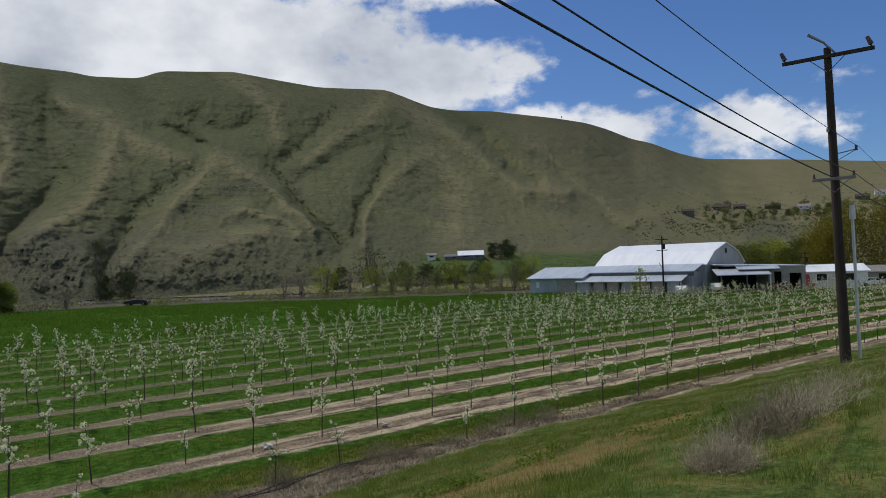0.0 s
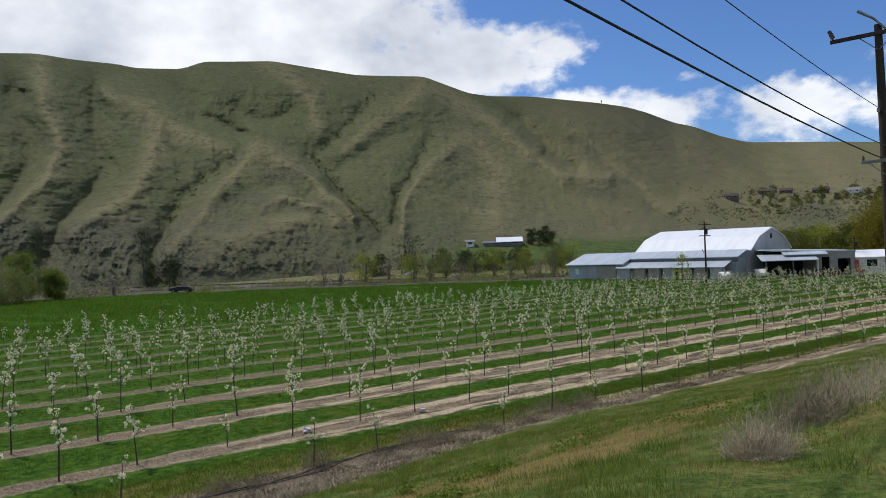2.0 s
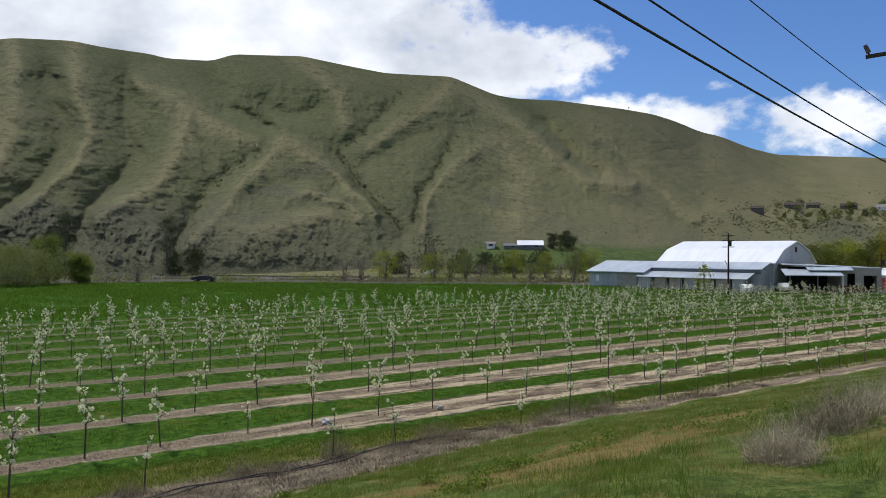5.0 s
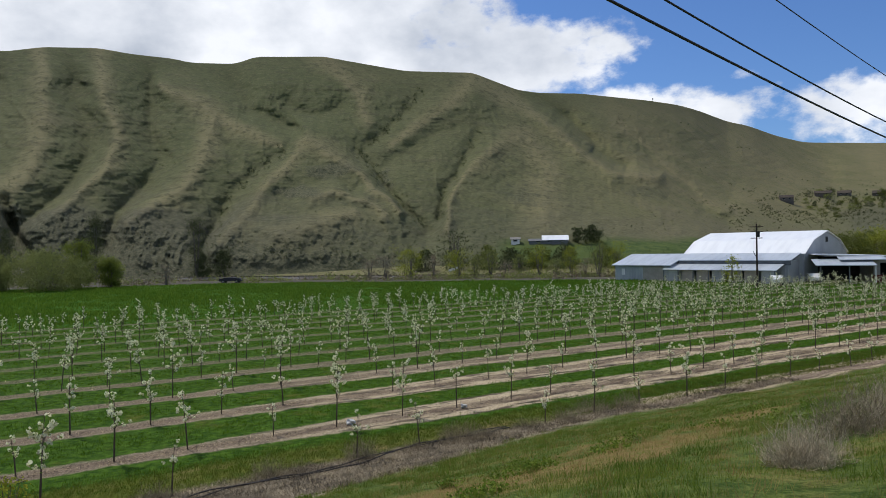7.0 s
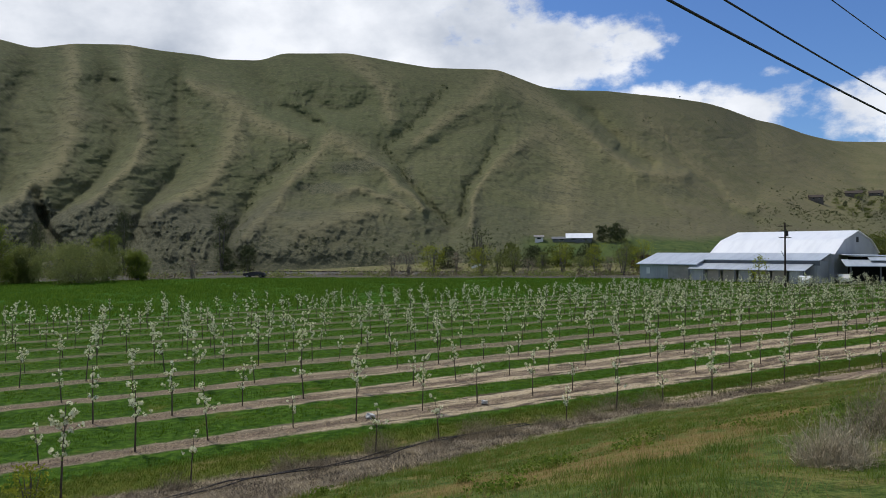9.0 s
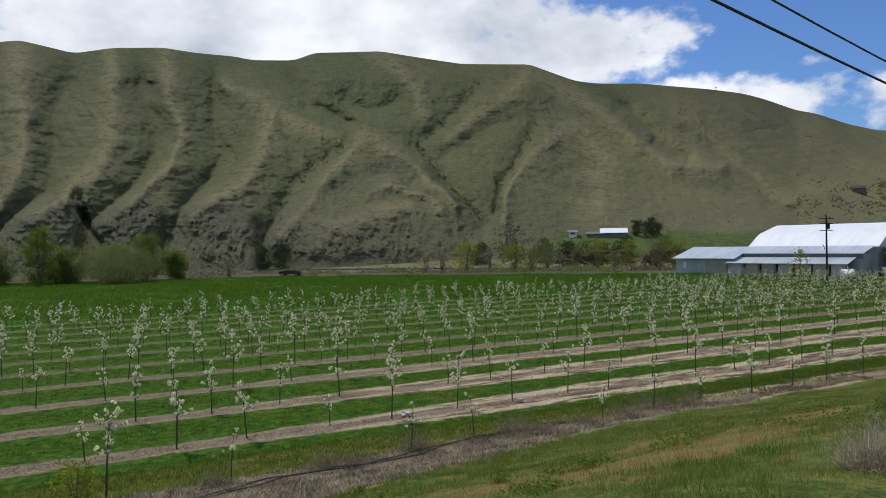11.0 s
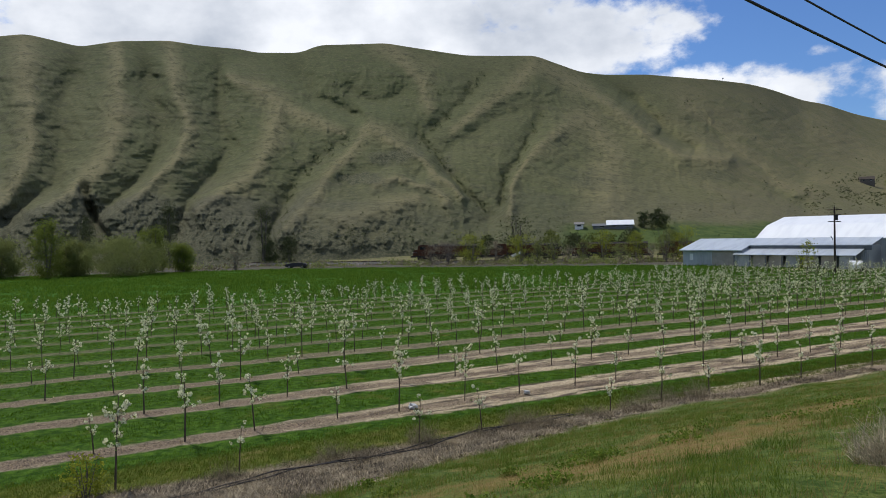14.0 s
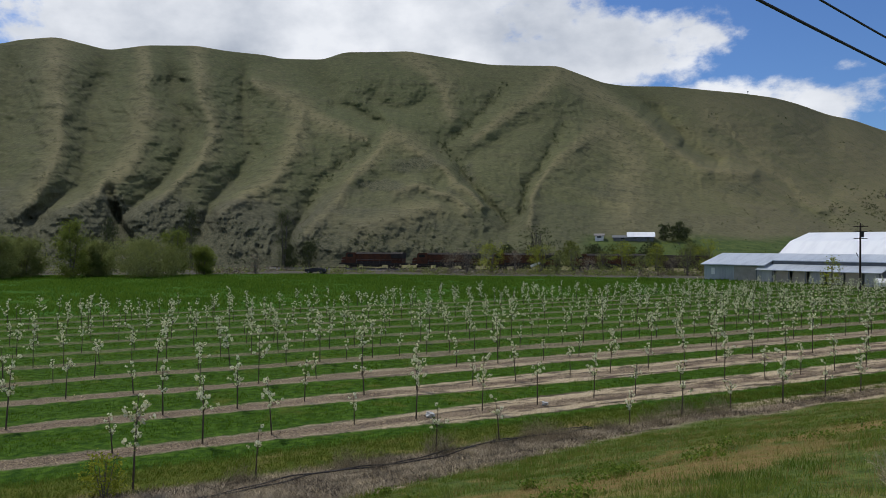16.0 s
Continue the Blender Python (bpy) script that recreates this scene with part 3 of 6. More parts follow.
# beds of the gullies, likewise, and how far they lie back
GULLIES = [
    (((-18.8, 8.0), (-21.2, 6.2), (-23.0, 4.5), (-23.9, 2.7), (-25.1, 0.5)), -3, 13),
    (((-13.4, 8.1), (-11.7, 5.9), (-10.7, 4.3), (-9.2, 2.7), (-8.1, 1.4)), 2, 13),
    (((-7.9, 12.4), (-9.7, 10.6), (-11.9, 8.7), (-13.2, 7.8)), 2, 4),
    (((-3.9, 9.3), (-5.7, 5.6), (-6.7, 4.5), (-7.2, 2.3)), 2, 8),
    (((-44, 13), (-44.3, 7), (-46.5, 1.2)), 8, 9),
    (((-37.9, 13.5), (-39.0, 10.0), (-39.4, 6.4), (-39.9, 4.0), (-42.5, 1.7)), 7, 10),
    (((-33.8, 14.1), (-32.8, 9.7), (-32.6, 7.2), (-33.8, 4.9), (-35.2, 3.6), (-37.2, 1.9), (-37.6, 0.1)), 7, 12),
    (((-28.9, 14.0), (-28.5, 9.9), (-27.9, 7.0), (-28.9, 5.0), (-30.8, 3.1), (-32.0, 0.5)), 7, 12),
    (((-22.6, 13.5), (-21.5, 10.8), (-18.3, 9.6)), 5, 6),
    (((-18.5, 11.4), (-16.3, 10.3), (-14.4, 11.4)), 3, 3),
    (((-19.4, 4.5), (-17.5, 5.2), (-15.2, 5.9), (-13.4, 4.9)), -4, -4),
    (((-3.9, 10.4), (-7.5, 8.9), (-9.7, 7.7), (-11.5, 6.5)), 1, 3),
    (((1.1, 12.2), (3.3, 10.2), (5.4, 7.7), (7.6, 6.1)), 8, 6),
    (((8.1, 8.0), (11.1, 5.3), (13.5, 2.5), (15.2, 1.2)), 0, 4),
    (((20.5, 6.8), (22, 3)), 4, 5),
]
# dark patches on the slopes, some thin turf over rubble, some painted cloud shade and shaded spur faces: azimuth,
# height, half width, half height (degrees), weight
RUBBLE_AND_SHADE = [(-42.5, 7.5, 4.0, 5.5, 0.42), (-17.9, 4.7, 2.3, 0.6, 1.25), (-15.4, 6.3, 2.6, 0.8, 1.0), (-39.0, 8.6, 1.2, 2.6, 0.5), (-32.2, 8.2, 1.1, 1.3, 0.55), (-24.0, 7.5, 1.8, 1.6, 0.5), (0.2, 4.2, 4.6, 1.5, 0.7), (25.0, 1.9, 4.2, 1.1, 0.95), (-14.5, 1.0, 6.5, 1.0, 0.65), (9.2, 4.3, 2.6, 0.9, 0.75), (-33.6, 4.8, 1.2, 1.0, 0.6), (-11.0, 5.5, 0.8, 1.6, 0.8)]
# how high the bare rock reaches at the foot (azimuth, height)
ROCK_AZ = [-75, -44, -40.5, -38.1, -36.2, -34.9, -33.0, -31.0, -28.0, -25.0, -20.0, -14.0, -8.0]
ROCK_EL = [2.0, 2.3, 2.5, 3.8, 2.6, 3.0, 2.9, 2.2, 1.8, 1.2, 0.3, -0.2, -1.5]


def to_line(az, el, pts, lean):
    """The least distance, in degrees, of places from a bent line, and how far down it they lie."""
    best, along = np.full(az.shape, 1e9), np.zeros(az.shape)
    k = len(pts) - 1
    for i, ((a0, e0), (a1, e1)) in enumerate(zip(pts, pts[1:])):
        da, de = a1 - a0, (e1 - e0)
        t = np.clip(((az - a0) * da + (el - e0) * de) / (da * da + de * de), 0, 1)
        d = np.hypot(az - a0 - t * da, (el - e0 - t * de) * lean)
        near = d < best
        best, along = np.where(near, d, best), np.where(near, (i + t) / k, along)
    return best, along


def soft_line(v, xs, ys, wide):
    """A bent line through the points, with its bends rounded."""
    return np.mean([np.interp(v + wide * k, xs, ys) for k in (-1, -0.7, -0.4, -0.15, 0.15, 0.4, 0.7, 1)], 0)


def grain(x, y, scale, seed, octaves=4, rough=0.5):
    """Smooth lattice noise in octaves, about -1 to 1."""
    table = np.random.default_rng(seed).uniform(-1, 1, (256, 256))
    out, amp, k = 0.0, 1.0, 1.0 / scale
    for o in range(octaves):
        u, v = x * k + 37.7 * o, y * k + 91.3 * o
        i, j = np.floor(u).astype(int), np.floor(v).astype(int)
        f, g = u - i, v - j
        f, g = f * f * f * (f * (f * 6 - 15) + 10), g * g * g * (g * (g * 6 - 15) + 10)
        t = lambda a, b: table[a % 256, b % 256]
        out = out + amp * ((t(i, j) * (1 - f) + t(i + 1, j) * f) * (1 - g) + (t(i, j + 1) * (1 - f) + t(i + 1, j + 1) * f) * g)
        amp, k = amp * rough, k * 2.03
    return out


def hill_surface(az, v):
    """World places on the hills for an azimuth (degrees) and a share 0..1 of the way up."""
    top = soft_line(az, SKY_AZ, SKY_EL, 0.5)
    foot = np.degrees(np.arctan(-7.6 / 240.0))
    el = foot + (top - foot) * v
    far = soft_line(az, [-75, -40, -5, 4, 12, 20, 32, 65], [500, 500, 540, 640, 820, 1400, 1700, 1700], 5.0)
    r = 238 + (far - 238) * (0.5 * v + 0.5 * v ** 1.6)
    fade = smoothstep(0.0, 0.10, v) * smoothstep(1.0, 0.82, v)
    wob = grain(az, el * 1.2, 2.6, 21, 4) * 0.22
    a, e = az + wob, el + wob * 0.4
    # each crest and bed pulls the slope its own way, the nearest most
    pull, weight, crest, bed = 0.0, 0.02, np.full(az.shape, 9.0), np.full(az.shape, 9.0)
    for pts, d0, d1, soft in SPURS + SPURS_EAST:
        d, t = to_line(a, e, pts, 0.9)
        w = (d * d + 0.5 * soft * soft) ** -0.85
        pull, weight, crest = pull - w * (d0 + (d1 - d0) * t), weight + w, np.minimum(crest, d)
    for pts, d0, d1 in GULLIES:
        d, t = to_line(a, e, pts, 0.9)
        w = (d * d + 0.012) ** -0.85
        pull, weight, bed = pull + w * (d0 + (d1 - d0) * t), weight + w, np.minimum(bed, d)
    size = (r / 400.0) ** 0.9
    fold = bed / (crest + bed)
    r = r + pull / weight * size * fade * soft_line(az, [-26, -18, -8, 4], [1.75, 1.9, 1.5, 2.4], 2.0)
    # lesser ribs and rills down the slope, hummocks and sheep tracks
    rib = 1 - np.abs(grain(az + wob * 2 + el * 0.25, el * 0.3, 1.3, 7, 3))
    r = r - (rib - 0.6) * 2.6 * fade * size * soft_line(az, [-20, -8, 10], [1.0, 0.7, 0.5], 3.0)
    r = r + (grain(az, el * 1.3, 2.4, 5, 3) * 2.4 + grain(az, el * 1.4, 0.5, 6, 3) * 0.75 + grain(az * 0.35, el * 3.0, 0.5, 8, 3) * 0.35) * fade * size
    # crags: broken ribs and chutes in the rock at the foot
    rock = smoothstep(0.5, -0.3, el + lumps(az, el, 1.6, 31, 3) * 0.5 - soft_line(az, ROCK_AZ, ROCK_EL, 0.3))
    rib = 1 - np.abs(grain(az + wob * 2, el * 0.5, 0.9, 33, 4, 0.6))
    r = r - rock * fade * soft_line(az, [-27, -22], [1.0, 0.4], 1.0) * (3.0 * (rib - 0.6) + 0.7 * grain(az, el * 1.2, 0.35, 34, 3) + 1.0)
    chute = to_line(a, e, ((-38.0, 3.6), (-37.4, 1.7), (-36.7, 0.3)), 0.5)[0]
    r = r + 9.0 * smoothstep(0.55, 0.12, chute) * fade
    r = np.maximum(r, 233.0)
    bare = rock
    # real rubble joins the rock here, as do patches of painted shade
    for a0, e0, wa, we, k in RUBBLE_AND_SHADE:
        g = np.exp(-((a + 3 * wob - a0) / wa) ** 2 - ((e + 2 * wob - e0) / we) ** 2)
        bare = np.maximum(bare, k * g)
    hill_surface.rock = bare
    rad = np.radians(az)
    # the narrow crest term paints sunlit edges along with thin dry grass
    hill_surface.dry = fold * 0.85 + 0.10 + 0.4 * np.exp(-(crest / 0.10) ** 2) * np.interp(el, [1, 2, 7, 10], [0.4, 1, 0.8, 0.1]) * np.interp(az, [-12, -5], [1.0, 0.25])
    return np.stack([r * np.sin(rad), r * np.cos(rad), EYE + r * np.tan(np.radians(el))], -1)


def build_hill():
    az, v = np.concatenate([np.linspace(-75, -46.2, 80), np.linspace(-46, 33, 1150), np.linspace(33.2, 65, 80)]), np.linspace(0, 1, 270)
    A, V = np.meshgrid(az, v)
    P = hill_surface(A, V)
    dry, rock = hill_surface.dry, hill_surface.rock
    # the far side falls away behind the crest
    back = P[-1:].copy()
    back[..., :2] *= 1.35
    back[..., 2] = back[..., 2] * 0.62
    low = back.copy()
    low[..., :2] *= 1.3
    low[..., 2] = -3.0
    front = P[:1].copy()
    front[..., :2] *= 0.985
    front[..., 2] -= 1.6
    P = np.concatenate([front, P, back, low])
    n, m = P.shape[:2]
    i = np.arange(n - 1)[:, None] * m + np.arange(m - 1)[None]
    faces = np.stack([i, i + 1, i + 1 + m, i + m], -1).reshape(-1, 4)
    ob = raw("hill", P.reshape(-1, 3), faces, M_HILL, None, True)
    # grass tone: thin and pale on the crests, fresh in the gully beds, with the relief's light and shade painted in
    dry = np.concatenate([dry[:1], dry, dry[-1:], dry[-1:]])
    ob.data.attributes.new("dry_and_lit", "FLOAT", "POINT").data.foreach_set("value", dry.astype(np.float32).ravel())
    rock = np.concatenate([rock[:1], rock, rock[-1:], rock[-1:]])
    ob.data.attributes.new("rock_and_shade", "FLOAT", "POINT").data.foreach_set("value", rock.astype(np.float32).ravel())
    tagged(ob, "long bare hill of dry green and tan grass with spurs", "hill", kind="structure")


build_hill()


# ---------------------------------------------------------------- plants
def quads(centres, size, rng, flat=0.0):
    """Small turned squares at the centres: vertices and faces."""
    k = len(centres)
    a = rng.normal(size=(k, 3))
    a /= np.linalg.norm(a, axis=1)[:, None]
    b = rng.normal(size=(k, 3))
    b -= a * (a * b).sum(1)[:, None]
    b /= np.linalg.norm(b, axis=1)[:, None]
    s = np.asarray(size).reshape(-1, 1) * np.ones((k, 1)) * 0.5
    a, b = a * s, b * s * 0.75
    v = np.stack([centres - a - b, centres + a - b, centres + a * 0.7 + b, centres - a + b], 1).reshape(-1, 3)
    return v, np.arange(4 * k).reshape(-1, 4)


def blades(foot, height_, lean, width, rng):
    """Upright narrow triangles: vertices and faces."""
    k = len(foot)
    t = rng.uniform(0, 2 * np.pi, k)
    side = np.stack([np.cos(t), np.sin(t), np.zeros(k)], 1) * np.asarray(width).reshape(-1, 1) * 0.5
    t2 = rng.uniform(0, 2 * np.pi, k)
    off = np.stack([np.cos(t2), np.sin(t2), np.zeros(k)], 1) * (np.asarray(height_) * rng.uniform(0, 1, k) * lean)[:, None]
    tip = foot + off + np.stack([np.zeros(k), np.zeros(k), height_ * np.ones(k)], 1)
    v = np.stack([foot - side, foot + side, tip], 1).reshape(-1, 3)
    return v, np.arange(3 * k).reshape(-1, 3)


def sapling_shape(rng, tall, full):
    """Trunk and twigs as rods, and the places of the flower clusters."""
    rods, flowers = [], []
    bend = rng.normal(0, 0.05, 2)
    top = np.array([bend[0], bend[1], tall])
    knee = np.array([bend[0] * 0.2, bend[1] * 0.2, tall * 0.42])
    rods.append((np.zeros(3), knee, 0.030, 0.024))
    rods.append((knee, top, 0.022, 0.007))
    for _ in range(int(5 + 5 * full)):
        t = rng.uniform(0.36, 0.9)
        p = knee + (top - knee) * max(0.0, (t - 0.42) / 0.58)
        a = rng.uniform(0, 2 * np.pi)
        long = rng.uniform(0.25, 0.62) * (1.15 - 0.7 * t) * tall / 2.2
        q = p + np.array([np.cos(a) * long, np.sin(a) * long, long * rng.uniform(0.5, 1.5)])
        rods.append((p, q, 0.010, 0.004))
        for u in rng.uniform(0.3, 1.0, int(1 + 2 * full)):
            flowers.append(p + (q - p) * u + rng.normal(0, 0.03, 3))
    for u in rng.uniform(0.25, 1.0, int(3 + 5 * full)):
        flowers.append(knee + (top - knee) * u + rng.normal(0, 0.04, 3))
    return rods, np.array(flowers)


def flower_mesh(flowers, rng, petals=11):
    c = np.repeat(flowers, petals, 0)
    spread = np.repeat(rng.uniform(0.03, 0.075, len(flowers)), petals)
    d = rng.normal(size=c.shape)
    d /= np.linalg.norm(d, axis=1)[:, None]
    return quads(c + d * spread[:, None], rng.uniform(0.045, 0.085, len(c)), rng)


def bud_mesh(flowers, rng):
    c = np.repeat(flowers, 3, 0) + rng.normal(0, 0.07, (len(flowers) * 3, 3))
    return quads(c, rng.uniform(0.03, 0.065, len(c)), rng)


def rod_bm(rods, n=6):
    bm = bmesh.new()
    for p, q, r0, r1 in rods:
        tube(bm, p, q, r0, r1, n)
    return bm


NEAR_TREES = ((1.15, 19.0),)


def build_orchard():
    rng = np.random.default_rng(11)
    kinds = []
    for i in range(12):
        full = [0.25, 0.5, 0.8, 1.0, 0.6, 0.35, 0.9, 0.7, 0.45, 1.0, 0.15, 0.75][i]
        tall = [1.55, 2.1, 2.5, 2.75, 2.0, 1.75, 2.9, 2.3, 1.9, 2.45, 1.4, 2.65][i]
        rods, flowers = sapling_shape(rng, tall, full)
        kinds.append((rods, flowers, full))
    spots = []
    for k in range(ROW_COUNT):
        s = FIRST_ROW + ROW_GAP * k + (0.4 if k == 0 else 0.0)
        phase = [1.68, 0.7, 0.25][k] if k < 3 else rng.uniform(0, TREE_GAP)
        a = -0.16 * s - 4 + phase - (-0.16 * s - 4) % TREE_GAP
        end = min(3.15 * s, (YARD - 2.5 - N.y * s) / U.y)
        while a < end:
            if rng.random() > 0.07 and not (k == 0 and a < 4):
                p = place(a + rng.normal(0, 0.12), s + rng.normal(0, 0.07))
                spots.append((p.length, p, k))
            a += TREE_GAP if k < 4 else TREE_GAP * (0.62 if a < 40 else 0.44)
    for a, s in NEAR_TREES:
        p = place(a, s)
        spots.append((p.length, p, 99))
    spots.sort(key=lambda q: q[0])
    models = []
    far_rods, far_flowers, far_buds, base = [], [], [], [0, 0, 0]
    for i, (d, p, k) in enumerate(spots):
        j = int(rng.integers(len(kinds)))
        if k == 0:
            j = [0, 10, 5, 4, 8, 5][int(rng.integers(6))]
        if k == 99:
            j = 9
        z = float(height(np.array(p.x), np.array(p.y))) - 0.02
        turn, size = rng.uniform(0, 360), rng.uniform(0.70, 0.98) * (0.90 if 5 <= k < 99 else 1.0)
        tip = rng.normal(0, 2.5, 2)
        m = pose(p.x, p.y, z, tip[0], tip[1], turn) @ Matrix.Diagonal((size, size, size, 1))
        if i < 296:
            hit = [q for q in models if q[0] == j]
            if not hit:
                rods, flowers, full = kinds[j]
                words = "slender young pear tree %s in white blossom" % ("thinly" if full < 0.5 else "thickly")
                tree = empty("pear_tree", pose(0, 0, 0), words, "fruit tree", "young trees in the orchard rows")
                tree.matrix_basis = m
                part("trunk", rod_bm(rods), M_BARK, tree)
                raw("blossom", *flower_mesh(flowers, rng), M_BLOSSOM, tree)
                raw("leaves", *bud_mesh(flowers, rng), M_BUD, tree)
                models.append((j, tree))
            else:
                t = copy_thing(hit[0][1], Matrix.Identity(4))
                t.matrix_basis = m
        else:
            rods, flowers, full = kinds[j]
            mm = np.array(m)
            put = lambda v: v @ mm[:3, :3].T + mm[:3, 3]
            fv, ff = flower_mesh(flowers, rng, 7)
            far_flowers.append((put(fv), ff + base[0]))
            base[0] += len(fv)
            gv, gf = bud_mesh(flowers, rng)
            far_buds.append((put(gv), gf + base[2]))
            base[2] += len(gv)
            for a0, b0, r0, r1 in rods[:9]:
                a1, b1 = put(a0[None])[0], put(b0[None])[0]
                r = max(r0, 0.012)
                ring = np.array([[r, 0, 0], [-r * 0.5, r * 0.87, 0], [-r * 0.5, -r * 0.87, 0]])
                v = np.concatenate([a1 + ring, b1 + ring * 0.6])
                f = np.array([[0, 1, 4, 3], [1, 2, 5, 4], [2, 0, 3, 5]])
                far_rods.append((v, f + base[1]))
                base[1] += 6
    far = empty("far_pear_trees", pose(0, 0, 0), "far rows of young pear trees in white blossom", "fruit trees", kind="stuff")
    for name, bits, mat in (("blossom", far_flowers, M_BLOSSOM), ("leaves", far_buds, M_BUD), ("trunks", far_rods, M_BARK)):
        ob = raw(name, np.concatenate([b[0] for b in bits]), np.concatenate([b[1] for b in bits]), mat, far)
        tagged(ob, kind="stuff")


def tuft_field(name, label, spots, tall, width, lean, per, material, rng, spread=0.06):
    foot = np.repeat(spots, per, 0)
    foot[:, :2] += rng.normal(0, spread, (len(foot), 2))
    foot[:, 2] = height(foot[:, 0], foot[:, 1]) - 0.02
    h = np.repeat(tall, per) * rng.uniform(0.5, 1.15, len(foot))
    ob = raw(name, *blades(foot, h, lean, width * (0.6 + 0.6 * rng.random(len(foot))), rng), material)
    return tagged(ob, label, "grass", kind="stuff")


def strew(rng, count, a0, a1, s0, s1, power=1.0):
    """Random places in a stretch along and across the rows, thicker towards the low a and s."""
    a = a0 + (a1 - a0) * rng.random(count) ** power
    s = s0 + (s1 - s0) * rng.random(count)
    x, y = U.x * a + N.x * s, U.y * a + N.y * s
    return np.stack([x, y, np.zeros(count)], 1)


def in_view(p, near=4.0):
    return p[(p[:, 1] > near) & (np.abs(np.arctan2(p[:, 0], p[:, 1]) + 0.1) < 0.75)]


def build_grass():
    rng = np.random.default_rng(5)
    # the bank: green patches and dry patches
    p = in_view(strew(rng, 118000, -8, 45, 1.2, 17.6, 1.7))
    p = p[-U.y * p[:, 0] + U.x * p[:, 1] < bank_line(U.x * p[:, 0] + U.y * p[:, 1]) + 0.5 + lumps(p[:, 0], p[:, 1], 3.0, 33, 3) * 0.5]
    patch = lumps(p[:, 0], p[:, 1], 4.5, 31, 3) + 0.5 * lumps(p[:, 0], p[:, 1], 1.1, 32, 2)
    worn = bare_patch(U.x * p[:, 0] + U.y * p[:, 1], -U.y * p[:, 0] + U.x * p[:, 1])
    g = p[((patch > -0.35) | (rng.random(len(p)) < 0.35)) & (rng.random(len(p)) > worn * 0.8) & (lumps(p[:, 0], p[:, 1], 0.55, 38, 2) + 0.5 * rng.normal(size=len(p)) > -0.7)]
    tuft_field("bank_grass", "patchy green grass growing on the road bank", g, rng.uniform(0.03, 0.10, len(g)) * (1.0 + 0.9 * np.clip(lumps(g[:, 0], g[:, 1], 1.6, 37, 3), -0.6, 1.0)), 0.009, 0.9, 7, M_BLADE, rng)
    d = p[((patch < -0.45) & (rng.random(len(p)) < 0.6)) | (rng.random(len(p)) < 0.10 + 0.15 * worn)]
    tuft_field("dry_grass", "dry tan grass in tufts on the road bank", d, rng.uniform(0.03, 0.11, len(d)), 0.007, 1.1, 6, M_DRY, rng)
    c = in_view(strew(rng, 5200, -4, 30, 3.0, 16.5, 1.2))
    c = c[-U.y * c[:, 0] + U.x * c[:, 1] < bank_line(U.x * c[:, 0] + U.y * c[:, 1])]
    c = c[lumps(c[:, 0], c[:, 1], 5.0, 35, 3) + 0.4 * rng.normal(size=len(c)) > 0.1]
    c = c[rng.random(len(c)) > 1.2 * bare_patch(U.x * c[:, 0] + U.y * c[:, 1], -U.y * c[:, 0] + U.x * c[:, 1])]
    tuft_field("grass_clumps", "taller clumps of green grass on the bank", c, rng.uniform(0.07, 0.19, len(c)), 0.009, 0.7, 32, M_BLADE, rng, 0.07)
    c = in_view(strew(rng, 1500, -4, 30, 3.0, 16.5, 1.2))
    c = c[-U.y * c[:, 0] + U.x * c[:, 1] < bank_line(U.x * c[:, 0] + U.y * c[:, 1])]
    tuft_field("dead_clumps", "dry pale clumps of old grass on the bank", c, rng.uniform(0.08, 0.24, len(c)), 0.006, 0.9, 18, M_DRY, rng, 0.08)
    w = np.concatenate([in_view(strew(rng, 14, 1, 20, 6.0, 11.0, 1.0)), np.array([place(a, b) for a, b in ((9.85, 9.0), (6.9, 8.2), (7.2, 8.3), (6.5, 8.3), (7.6, 9.4), (11.8, 8.7), (8.4, 8.0), (5.6, 8.5))])])
    w = np.repeat(w, 70, 0)
    w[:, :2] += rng.normal(0, 0.17, (len(w), 2)) * rng.uniform(0.4, 1.5, (len(w) // 70, 1)).repeat(70, 0)
    c = w.copy()
    c[:, 2] = height(w[:, 0], w[:, 1]) + rng.uniform(0.0, 0.14, len(w))
    tagged(raw("broad_weeds", *quads(np.repeat(c, 2, 0) + rng.normal(0, 0.02, (2 * len(c), 3)), rng.uniform(0.02, 0.05, 2 * len(c)), rng), M_BLADE), "low broad-leaved green weeds on the bank", "weeds", kind="stuff")
    # alleys between the rows
    for k in range(0, 12):
        s = FIRST_ROW + ROW_GAP * (k + 0.5)
        n = int(12000 / (1 + 0.12 * k))
        p = in_view(strew(rng, n, -0.2 * s - 4, min(2.9 * s, 125.0), s - (1.0 if k < 3 else 1.2), s + (1.0 if k < 3 else 1.2)))
        p[:, :2] += rng.normal(0, 0.16, (len(p), 2))
        tuft_field("alley_grass", "lush green grass in the alley between tree rows", p, rng.uniform(0.04, 0.12, len(p)), 0.016 + 0.005 * k, 0.9, 5, M_LUSH, rng, 0.08)
    # straw on the tree rows
    for k in range(1, 6):
        s = FIRST_ROW + ROW_GAP * k
        n = int(12000 / (1 + 0.3 * k))
        p = in_view(strew(rng, n, -0.2 * s - 4, 2.6 * s, s - 0.95, s + 0.95))
        side = np.abs(-U.y * p[:, 0] + U.x * p[:, 1] - s)
        p = p[side < 0.38 + 0.57 * smoothstep(-3.0, 12.0, U.x * p[:, 0] + U.y * p[:, 1] - 0.25 * s)]
        tuft_field("straw", "strewn straw and dead stalks along the tree row", p, rng.uniform(0.02, 0.07, len(p)), 0.03, 3.5, 3, M_STRAW, rng, 0.12)
